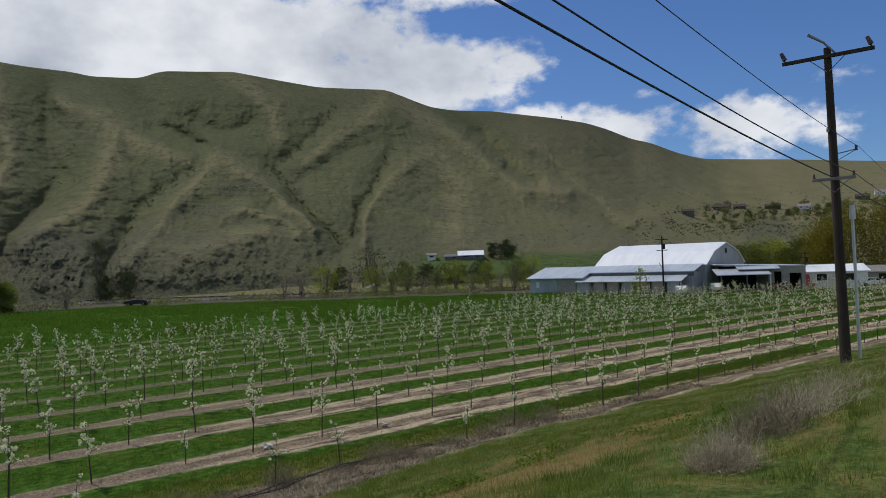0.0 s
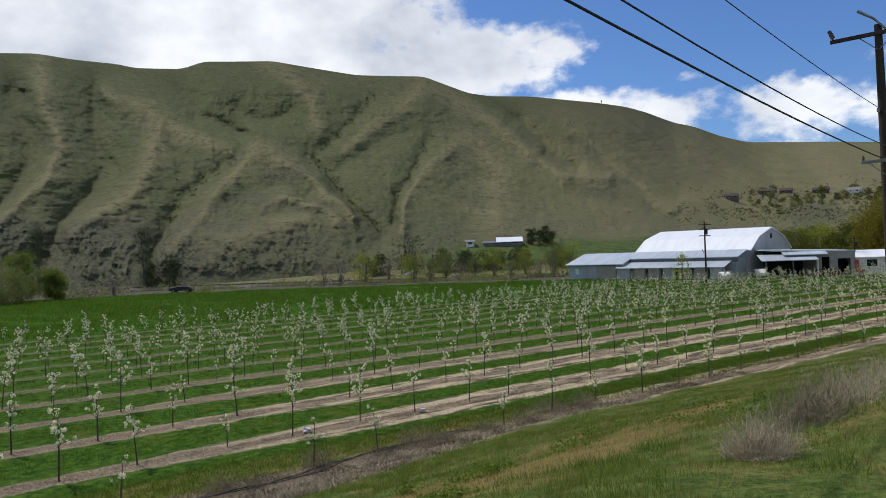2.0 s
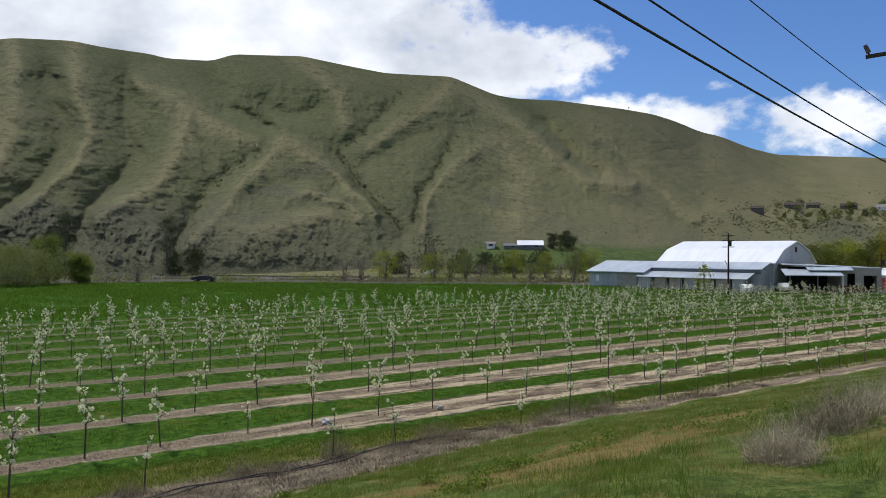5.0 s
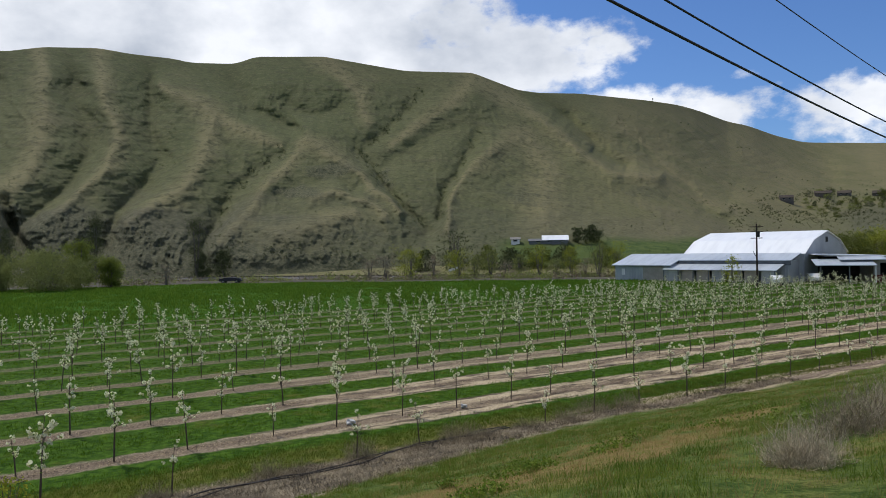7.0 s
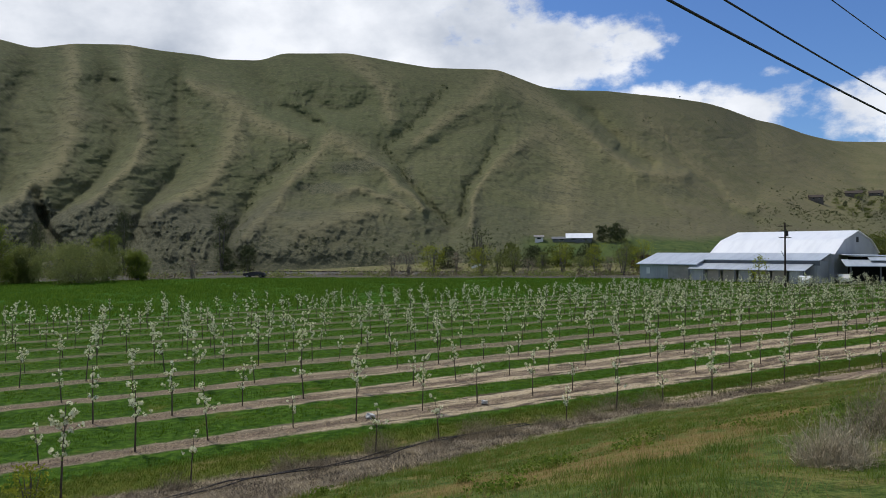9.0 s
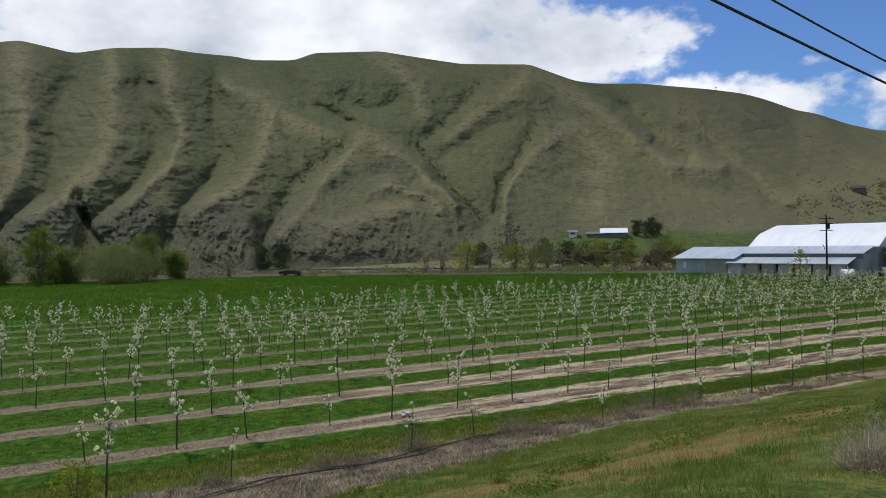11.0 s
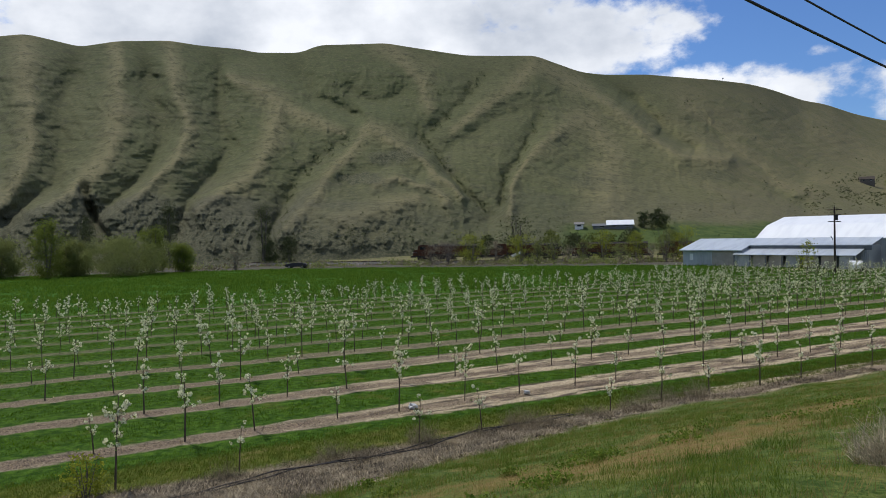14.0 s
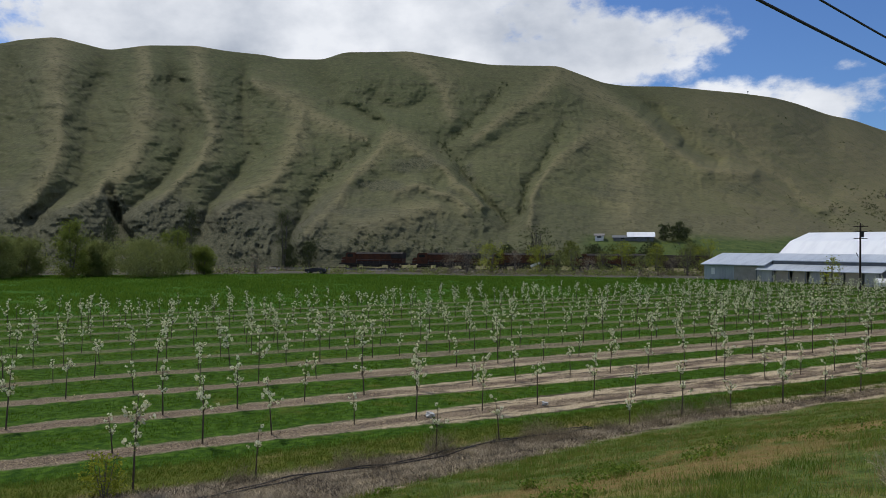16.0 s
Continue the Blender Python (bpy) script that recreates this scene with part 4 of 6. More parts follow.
        p = in_view(strew(rng, n // 2, -0.2 * s - 4, 2.6 * s, s - 0.45, s + 0.45))
        p = p[lumps(p[:, 0], p[:, 1], 2.2, 60 + k, 3) > -0.2]
        tuft_field("prunings", "dark twigs and prunings along the tree row", p, rng.uniform(0.03, 0.10, len(p)), 0.02, 3.0, 4, M_DARKTWIG, rng, 0.1)
    p = in_view(strew(rng, 20000, -6, 45, FIRST_ROW + 0.4, FIRST_ROW + 2.6))
    tuft_field("verge_grass", "rough yellow-green grass below the first tree row", p, rng.uniform(0.04, 0.15, len(p)), 0.014, 0.8, 5, M_VERGE, rng)
    # grey trash and stalks at the foot of the bank
    p = in_view(strew(rng, 46000, -6, 30, 10.5, 18.8))
    p = p[-U.y * p[:, 0] + U.x * p[:, 1] > bank_line(U.x * p[:, 0] + U.y * p[:, 1]) + 0.2]
    clump = lumps(p[:, 0], p[:, 1], 2.4, 91, 3)
    q = p[clump < -0.05]
    tuft_field("matted_stalks", "dark matted stalks heaped at the foot of the bank", q, rng.uniform(0.06, 0.20, len(q)), 0.016, 1.8, 4, M_DARKTWIG, rng, 0.1)
    p = p[clump > -0.25]
    tuft_field("dead_stalks", "grey flattened dead stalks at the foot of the bank", p, rng.uniform(0.04, 0.15, len(p)), 0.018, 2.4, 4, M_TWIG, rng, 0.1)
    p = in_view(strew(rng, 36000, -6, 30, 10.8, 18.7))
    p = p[-U.y * p[:, 0] + U.x * p[:, 1] > bank_line(U.x * p[:, 0] + U.y * p[:, 1]) + 0.3]
    tuft_field("pale_stalks", "pale broken stalks strewn along the bank foot", p, rng.uniform(0.03, 0.11, len(p)), 0.017, 3.0, 4, M_PALE, rng, 0.1)
    p = p[lumps(p[:, 0], p[:, 1], 3.0, 92, 3) > 0.1]
    tuft_field("loose_straw", "loose straw strewn along the bank foot", p, rng.uniform(0.03, 0.10, len(p)), 0.02, 3.2, 4, M_STRAW, rng, 0.1)
    # hay field
    p = strew(rng, 60000, -40, 120, FIRST_ROW + ROW_GAP * (ROW_COUNT - 0.3), 150)
    p = in_view(p)
    p = p[p[:, 1] < FIELD_END - 0.42 * np.maximum(-54 - p[:, 0], 0)]
    tuft_field("hay_field", "dense bright green crop standing in the far field", p, (0.26 + 0.20 * np.clip(lumps(p[:, 0], p[:, 1], 14.0, 71, 3), -0.8, 1.2)) * rng.uniform(0.6, 1.3, len(p)), 0.16, 0.5, 4, M_HAY, rng, 0.3)


def dead_shrub(x, y, wide, tall, count, seed, name="dead_shrub", label="leafless grey-brown shrub on the grassy bank", mat=None):
    rng = np.random.default_rng(seed)
    z = float(height(np.array(x), np.array(y)))
    v, f, base = [], [], 0
    for _ in range(count):
        a, r = rng.uniform(0, 2 * np.pi), rng.random() ** 0.6
        p = np.array([np.cos(a) * r * wide * 0.55, np.sin(a) * r * wide * 0.55, 0.0])
        vigour = rng.uniform(0.45, 1.2)
        p[2] = float(height(np.array(x + p[0]), np.array(y + p[1]))) - z - 0.03
        for i in range(4):
            step = np.array([np.cos(a) * 0.25 * r, np.sin(a) * 0.25 * r, 1.0]) * tall / 4.2 * vigour * (1.15 - 0.55 * r) + rng.normal(0, 0.11 * tall, 3)
            q = p + step * (1.0 if i < 3 else 0.7)
            side = np.cross(step, rng.normal(size=3))
            side *= (0.0034 - 0.0006 * i) / (np.linalg.norm(side) + 1e-6)
            v += [p - side, p + side, q + side * 0.7, q - side * 0.7]
            f.append([base, base + 1, base + 2, base + 3])
            base += 4
            for _ in range(2 if i > 0 else 0):
                way = step / np.linalg.norm(step) * 0.6 + rng.normal(0, 0.7, 3)
                tip = q + way * tall * rng.uniform(0.06, 0.16)
                v += [q - side * 0.6, q + side * 0.6, tip + side * 0.3, tip - side * 0.3]
                f.append([base, base + 1, base + 2, base + 3])
                base += 4
            p = q
    ob = raw(name, np.array(v), np.array(f), mat or M_TWIG)
    ob.location = (x, y, z)
    return tagged(ob, label, "shrub", "dead shrubs on the bank")


def leafy_tree(x, y, tall, wide, mat, seed, label, name="tree", leaves=2600, leaf=0.3, low=0.15, stems=3, clumps=46, z=None, group="trees beyond the field", category="tree", dens=1.0, oval=1.0):
    """A tree with forking stems and a crown of many small clumps."""
    rng = np.random.default_rng(seed)
    if z is None:
        z = float(height(np.array(x), np.array(y)))
    tree = empty(name, pose(x, y, z - 0.1), label, category, group)
    bm = bmesh.new()
    tips = []
    for i in range(stems):
        a = 2 * np.pi * i / stems + rng.uniform(0, 1)
        lean = wide * 0.12 * rng.uniform(0.4, 1.2)
        p = np.array([rng.normal(0, wide * 0.03), rng.normal(0, wide * 0.03), 0])
        q = p + np.array([np.cos(a) * lean, np.sin(a) * lean, tall * 0.45])
        r = np.array([q[0] * 1.7, q[1] * 1.7, tall * rng.uniform(0.78, 0.95)])
        w = max(0.05 if tall > 2 else 0.01, tall * 0.016)
        tube(bm, p, q, w, w * 0.65, 7), tube(bm, q, r, w * 0.62, w * 0.2, 6)
        for _ in range(5):
            t = rng.uniform(0.1, 1.0)
            b0 = p + (q - p) * t if rng.random() < 0.4 else q + (r - q) * t
            aa = rng.uniform(0, 2 * np.pi)
            b1 = b0 + np.array([np.cos(aa) * wide * 0.3, np.sin(aa) * wide * 0.3, tall * 0.14]) * rng.uniform(0.6, 1.1)
            tube(bm, b0, b1, w * 0.3, w * 0.08, 5)
            tips.append(b1)
    part("trunk", bm, M_TRUNK, tree)
    u = rng.random(clumps)
    zc = low + (1 - low) * u
    rad = np.sin(np.pi * np.clip((zc - low) / (1 - low) * 0.86 + 0.12, 0, 1)) ** 0.7 * wide * 0.5
    th, rr = rng.uniform(0, 2 * np.pi, clumps), np.sqrt(rng.random(clumps))
    cc = np.stack([np.cos(th) * rad * rr, np.sin(th) * rad * rr, zc * tall * 0.96], 1)
    cc = np.concatenate([cc, np.array(tips)])
    per = max(4, int(leaves * dens / len(cc)))
    size = np.repeat(rng.uniform(0.06, 0.15, len(cc)) * (wide + tall) * 0.5, per)
    c = np.repeat(cc, per, 0) + rng.normal(size=(len(cc) * per, 3)) * size[:, None] * np.array([0.75, 0.75, 0.6 * oval])
    c = c[c[:, 2] > 0.05]
    raw("crown", *quads(c, rng.uniform(0.5, 1.2, len(c)) * leaf, rng), mat, tree)
    return tree


def at(az, dist):
    return dist * math.sin(radians(az)), dist * math.cos(radians(az))


def build_trees():
    # willows and cottonwoods at the field's far edge
    rows = [(-45.0, 140, 7.6, 8.5, M_WILLOW), (-43.2, 146, 7.0, 7.8, M_WILLOW), (-40.2, 141, 10.0, 5.4, M_NEWLEAF), (-38.6, 145, 6.5, 6.5, M_WILLOW), (-35.4, 140, 6.4, 14.3, M_WILLOW),
            (-33.4, 146, 8.8, 5.0, M_NEWLEAF), (-31.4, 143, 5.4, 4.0, M_NEWLEAF), (-47.5, 143, 8.0, 10.4, M_WILLOW), (-50, 146, 9.0, 10.4, M_NEWLEAF)]
    for i, (az, d, h, w, m) in enumerate(rows):
        x, y = at(az, d)
        leafy_tree(x, y, h, w, m, 50 + i, "yellow-green willow in new leaf at the field edge", "willow_tree", 21000, 0.17, 0.02, 5, 90 if m is M_WILLOW else 60, dens=1.0 if m is M_WILLOW else 0.5)
    # thin scrub between the field and the railway
    rng = np.random.default_rng(8)
    rows = [(-27.6, 150, 4.6, 2.4, M_TWIG, 0.35), (-12.4, 154, 4.2, 3.4, M_TWIG, 0.6), (-11.2, 150, 6.2, 4.2, M_TWIG, 0.5), (-9.3, 148, 6.0, 5.0, M_SPRING, 0.8), (-7.4, 156, 4.8, 2.4, M_TWIG, 0.5), (-5.4, 150, 6.6, 4.0, M_SPRING, 0.7),
            (-4.1, 156, 5.2, 2.6, M_WILLOW, 0.6), (-2.9, 158, 6.8, 3.2, M_WILLOW, 0.5), (-1.6, 154, 4.6, 3.4, M_TWIG, 0.6), (-0.6, 160, 5.6, 3.0, M_WILLOW, 0.5), (0.9, 156, 8.0, 3.4, M_SPRING, 0.5), (2.2, 160, 5.0, 4.0, M_WILLOW, 0.6),
            (3.4, 156, 7.8, 3.2, M_SPRING, 0.55), (4.5, 160, 5.2, 3.6, M_TWIG, 0.5), (5.6, 155, 6.8, 3.4, M_WILLOW, 0.55), (6.9, 158, 8.0, 4.2, M_SPRING, 0.65), (8.4, 166, 6.0, 5.0, M_WILLOW, 0.6)]
    for i, (az, d, h, w, m, k) in enumerate(rows):
        x, y = at(az, d)
        words = "bare grey shrub" if m is M_TWIG else "thin yellow-green tree in new leaf"
        leafy_tree(x, y, h * (0.75 + 0.4 * rng.random()), w * 1.3, m, 80 + i, words + " beside the railway", "scrub_tree", 3600, 0.15, 0.02, 6, 26, dens=k * (0.45 if m is M_TWIG else 1.0))
    # behind the railway
    x, y = at(-5.6, 231)
    leafy_tree(x, y, 14, 14, M_DARKSHRUB, 120, "large leafless grey tree below the hill", "bare_tree", 2600, 0.4, 0.1, 7, 60, z=-2.0, dens=0.55)
    for i, (az, d, h, w) in enumerate([(-3.2, 230, 9, 8), (-1.2, 228, 8, 9), (0.8, 230, 8, 9), (3.0, 230, 9, 10), (6.0, 230, 8, 10), (-8.2, 230, 8, 8)]):
        x, y = at(az, d)
        leafy_tree(x, y, h, w, M_DARKSHRUB if i % 2 else M_SHRUB, 130 + i, "dull green tree below the hill", "tree", 2200, 0.42, 0.03, 4, 44, z=-2.2)
    # tall dark trees on the slope
    for i, (az, d, h, w) in enumerate([(-25.5, 236, 20, 4.6), (-25.0, 237, 8, 5.0), (-32.3, 238, 20, 4.5), (-37.8, 238, 16, 5.0), (-23.6, 238, 9, 5.5)]):
        x, y = at(az, d)
        leafy_tree(x, y, h, w, M_DARKSHRUB, 150 + i, "tall thin dark tree at the foot of the hill", "dark_tree", 6000, 0.24, 0.05, 2, 60, z=-2.0, dens=0.8)
    # behind the warehouse
    for i, (az, d, h, w, m) in enumerate([(22.6, 176, 8.6, 12, M_SHRUB), (24.6, 180, 9.6, 12, M_SPRING), (26.3, 178, 9.0, 10, M_SHRUB), (20.8, 200, 6.6, 10, M_SHRUB)]):
        x, y = at(az, d)
        leafy_tree(x, y, h, w, m, 170 + i, "round green tree behind the warehouse", "broadleaf_tree", 13000, 0.24, 0.05, 4, 70)
    for i, (az, d, h, w, m) in enumerate([(29.0, 160, 13.4, 14, M_RUST), (32.2, 162, 14.5, 15, M_RUST), (35.4, 165, 14.5, 15, M_RUST), (27.6, 165, 9.5, 8, M_RUST)]):
        x, y = at(az, d)
        leafy_tree(x, y, h, w, m, 180 + i, "large olive and rust willow behind the houses", "weeping_willow", 16000, 0.24, 0.03, 5, 90, oval=1.6)


def build_flat_brush():
    """Low grey and green brush on the flat between field and railway."""
    rng = np.random.default_rng(19)
    for name, label, mat, k in (("low_brush", "low dull green brush along the field edge", M_WILLOW, 2200), ("dead_brush", "low grey dead brush along the field edge", M_TWIG, 1700)):
        az, d = np.radians(rng.uniform(-46, 10, k)), rng.uniform(141, 190, k)
        x, y = d * np.sin(az), d * np.cos(az)
        keep = (y > FIELD_END + 1.5 - 0.42 * np.maximum(-54 - x, 0)) & (lumps(x, y, 22.0, 81, 3) + 0.3 * rng.normal(size=k) > np.where(x < -30, 0.35, -0.1)) & (y < 196)
        x, y = x[keep], y[keep]
        P = np.stack([x, y, height(x, y)], 1)
        size, per = rng.uniform(0.4, 1.3, len(P)), 22
        c = np.repeat(P, per, 0) + np.abs(rng.normal(size=(len(P) * per, 3))) * np.repeat(size, per)[:, None] * np.array([0.6, 0.6, 0.55]) * np.where(rng.random((len(P) * per, 3)) < 0.5, 1, np.array([-1, -1, 1]))
        tagged(raw(name, *quads(c, np.repeat(size, per) * rng.uniform(0.15, 0.35, len(c)), rng), mat), label, "brush", kind="stuff")


def on_hill(az, el):
    """A place on the hills seen at that azimuth and height (degrees)."""
    top = np.interp(az, SKY_AZ, SKY_EL)
    foot = np.degrees(np.arctan(-7.6 / 240.0))
    return hill_surface(np.array([float(az)]), np.array([(el - foot) / (top - foot)]))[0]


def build_hill_brush():
    """Sage and brush in the gullies and along the bluff, as one scatter."""
    rng = np.random.default_rng(9)
    spots, size = [], []
    for pts, _, _ in GULLIES[:4]:
        for (a0, e0), (a1, e1) in zip(pts, pts[1:]):
            k = int(34 * np.hypot(a1 - a0, e1 - e0))
            t = rng.random(k)
            a, e = a0 + (a1 - a0) * t, e0 + (e1 - e0) * t
            a = a - grain(a, e * 1.2, 2.6, 21, 4) * 0.22 + rng.normal(0, 0.22, k)
            keep = lumps(a, e, 1.3, 44, 2) > -0.15
            spots.append(np.stack([a, e + rng.normal(0, 0.2, k)], 1)[keep])
            size.append(rng.uniform(0.3, 1.2, k)[keep])
    k = 9000
    az, el = rng.uniform(-50, 22, k), -1.6 + np.abs(rng.normal(0, 2.0, k))
    keep = lumps(az, el * 1.5, 5.0, 40, 4) + 0.45 * rng.normal(size=k) > 0.25 + 0.10 * el
    keep &= (az < 0) | (el > 0.9) | (rng.random(k) < 0.3)
    spots.append(np.stack([az, el], 1)[keep]), size.append(rng.uniform(0.25, 0.9, k)[keep])
    k = 9000
    az, el = rng.uniform(-50, 32, k), rng.uniform(1, 12.5, k)
    keep = lumps(az, el * 1.6, 3.5, 41, 4) > 0.62
    spots.append(np.stack([az, el], 1)[keep]), size.append(rng.uniform(0.25, 0.8, k)[keep])
    k = 3200
    az, el = rng.uniform(15, 34, k), rng.normal(2.3, 0.8, k)
    keep = lumps(az, el * 2.0, 3.0, 47, 3) > -0.1 - 0.03 * (az - 20)
    spots.append(np.stack([az, el], 1)[keep]), size.append(rng.uniform(0.3, 1.0, k)[keep])
    q, size = np.concatenate(spots), np.concatenate(size)
    top = np.interp(q[:, 0], SKY_AZ, SKY_EL)
    foot = np.degrees(np.arctan(-7.6 / 240.0))
    v = (q[:, 1] - foot) / (top - foot)
    ok = (v > 0.015) & (v < 0.93)
    P, size = hill_surface(q[ok, 0], v[ok]), size[ok]
    size = size * np.clip(np.hypot(P[:, 0], P[:, 1]) / 360.0, 0.8, 2.6)
    per = 14
    c = np.repeat(P, per, 0) + rng.normal(size=(len(P) * per, 3)) * np.repeat(size, per)[:, None] * 0.34 + np.array([0, 0, 1]) * np.repeat(size, per)[:, None] * 0.35
    ob = raw("hill_brush", *quads(c, np.repeat(size, per) * rng.uniform(0.2, 0.42, len(c)), rng), M_DARKSHRUB)
    tagged(ob, "dark sagebrush in the gullies and on the bluff", "brush", kind="stuff")


# ---------------------------------------------------------------- pole and lines
def build_pole():
    px, py = 15.35, 27.9
    pz = float(height(np.array(px), np.array(py)))
    turn = 53.0                        # the line's direction
    pole = empty("utility_pole", pose(px, py, pz, 0, -0.8, turn - 90), "tall dark wooden utility pole with an empty crossarm", "utility pole")
    top = 13.9 - pz
    bm = bmesh.new()
    tube(bm, (0, 0, -0.3), (0, 0, top), 0.205, 0.13, 14)
    part("pole_shaft", bm, M_POLE, pole, smooth=False)
    bm = bmesh.new()
    box(bm, -1.6, 1.6, -0.20, -0.08, top - 0.42, top - 0.28, 0.01)
    part("crossarm", bm, M_POLE, pole, "weathered top crossarm with two end insulators")
    for s in (-1, 1):
        bm = tube(bmesh.new(), (s * 0.62, -0.1, top - 0.40), (s * 0.03, -0.12, top - 0.95), 0.018, 0.018, 6)
        part("arm_brace", bm, M_STEEL, pole)
        bm = bmesh.new()
        tube(bm, (s * 1.5, -0.14, top - 0.28), (s * 1.5, -0.14, top - 0.16), 0.03, 0.03, 8)
        tube(bm, (s * 1.5, -0.14, top - 0.2), (s * 1.5 - 0.12, -0.14, top + 0.1), 0.09, 0.07, 10)
        part("insulator", bm, M_PORCELAIN, pole)
    bm = tube(bmesh.new(), (0.30, -0.14, top - 0.3), (-0.1, -0.14, top + 0.22), 0.04, 0.04, 8)
    tube(bm, (-0.1, -0.14, top + 0.22), (-0.62, -0.14, top + 0.62), 0.045, 0.06, 8)
    part("top_bracket", bm, M_STEEL, pole, "angled steel bracket on the pole top")
    bm = tube(bmesh.new(), (0.14, 0, 9.75 - pz), (0.78, 0, 9.85 - pz), 0.02, 0.02, 6)
    tube(bm, (0.14, 0, 9.5 - pz), (0.75, 0, 9.82 - pz), 0.014, 0.014, 6)
    part("side_bracket", bm, M_STEEL, pole)
    bm = tube(bmesh.new(), (0.78, 0, 9.8 - pz), (0.78, 0, 10.0 - pz), 0.055, 0.045, 8)
    part("insulator", bm, M_PORCELAIN, pole)
    bm = box(bmesh.new(), -0.75, 0.75, -0.27, -0.17, 8.72 - pz, 8.84 - pz, 0.01)
    part("lower_crossarm", bm, M_POLE_GREY, pole, "short grey lower crossarm for the cables")
    for s in (-1, 1):
        bm = tube(bmesh.new(), (s * 0.5, -0.2, 8.72 - pz), (0, -0.2, 8.25 - pz), 0.014, 0.014, 6)
        part("arm_brace", bm, M_STEEL, pole)
        bm = tube(bmesh.new(), (s * 0.68, -0.22, 8.8 - pz), (s * 0.68, -0.22, 9.02 - pz), 0.05, 0.035, 8)
        part("insulator", bm, M_PORCELAIN, pole)
    bm = box(bmesh.new(), -0.16, -0.06, -0.24, -0.12, 10.6 - pz, 10.75 - pz, 0.01)
    part("pole_clamp", bm, M_STEEL, pole)
    # white pipe mast beside it
    mx, my = 15.85, 27.8
    mz = float(height(np.array(mx), np.array(my)))
    mast = empty("pipe_mast", pose(mx, my, mz), "thin white pipe mast beside the utility pole", "pole")
    part("pipe", tube(bmesh.new(), (0, 0, -0.2), (-0.06, 0, 7.3 - mz), 0.062, 0.055, 10), M_PVC, mast)
    part("cap", tube(bmesh.new(), (-0.06, 0, 7.2 - mz), (-0.06, 0, 7.75 - mz), 0.12, 0.10, 10), M_PVC, mast)
    for k in (-52.0, 56.0):
        qx, qy = px + math.cos(radians(turn)) * k, py + math.sin(radians(turn)) * k
        copy_thing(pole, pose(qx, qy, 8.85 - 8.85 + pz + (1.2 if k < 0 else 0.2), 0, 0, turn - 90))
    d = Vector((math.cos(radians(turn)), math.sin(radians(turn)), 0))
    n = Vector((d.y, -d.x, 0))
    foot = Vector((px, py, 0))
    for name, label, off, z, z_back, sag, r in (("telephone_cable", "thick black telephone cable between the poles", -0.18, 8.87, 10.81, 0.54, 0.021), ("power_cable", "black cable between the utility poles", 0.53, 9.0, 11.24, 0.95, 0.014), ("power_wire", "thin wire strung between the utility poles", 0.75, 9.95, 11.6, 0.85, 0.009)):
        p = foot + n * off + Vector((0, 0, z))
        cable(name, label, foot + n * off - d * 52 + Vector((0, 0, z_back)), p, sag, r)
        cable(name, label, p, foot + n * off + d * 56 + Vector((0, 0, z + 0.2)), 0.5, r)


def cable(name, label, p, q, sag, r):
    p, q = Vector(p), Vector(q)
    bm = bmesh.new()
    ring, n = None, 28
    for i in range(n + 1):
        t = i / n
        c = p.lerp(q, t) - Vector((0, 0, 4 * sag * t * (1 - t)))
        d = (q - p).normalized()
        s = d.cross(Vector((0, 0, 1))).normalized()
        u = s.cross(d)
        row = [bm.verts.new(c + s * r * math.cos(a) + u * r * math.sin(a)) for a in [k * math.pi / 3 for k in range(6)]]
        if ring:
            for k in range(6):
                bm.faces.new((ring[k], ring[(k + 1) % 6], row[(k + 1) % 6], row[k]))
        ring = row
    return tagged(part(name, bm, M_WIRE, None, "", True), label, "cable", "overhead cables")


# ---------------------------------------------------------------- buildings
def slab(bm, p, q, axis, a, b, thick):
    """A sloping sheet whose section runs from p to q, drawn out from a to b."""
    return prism(bm, [p, q, (q[0], q[1] - thick), (p[0], p[1] - thick)], axis, a, b)


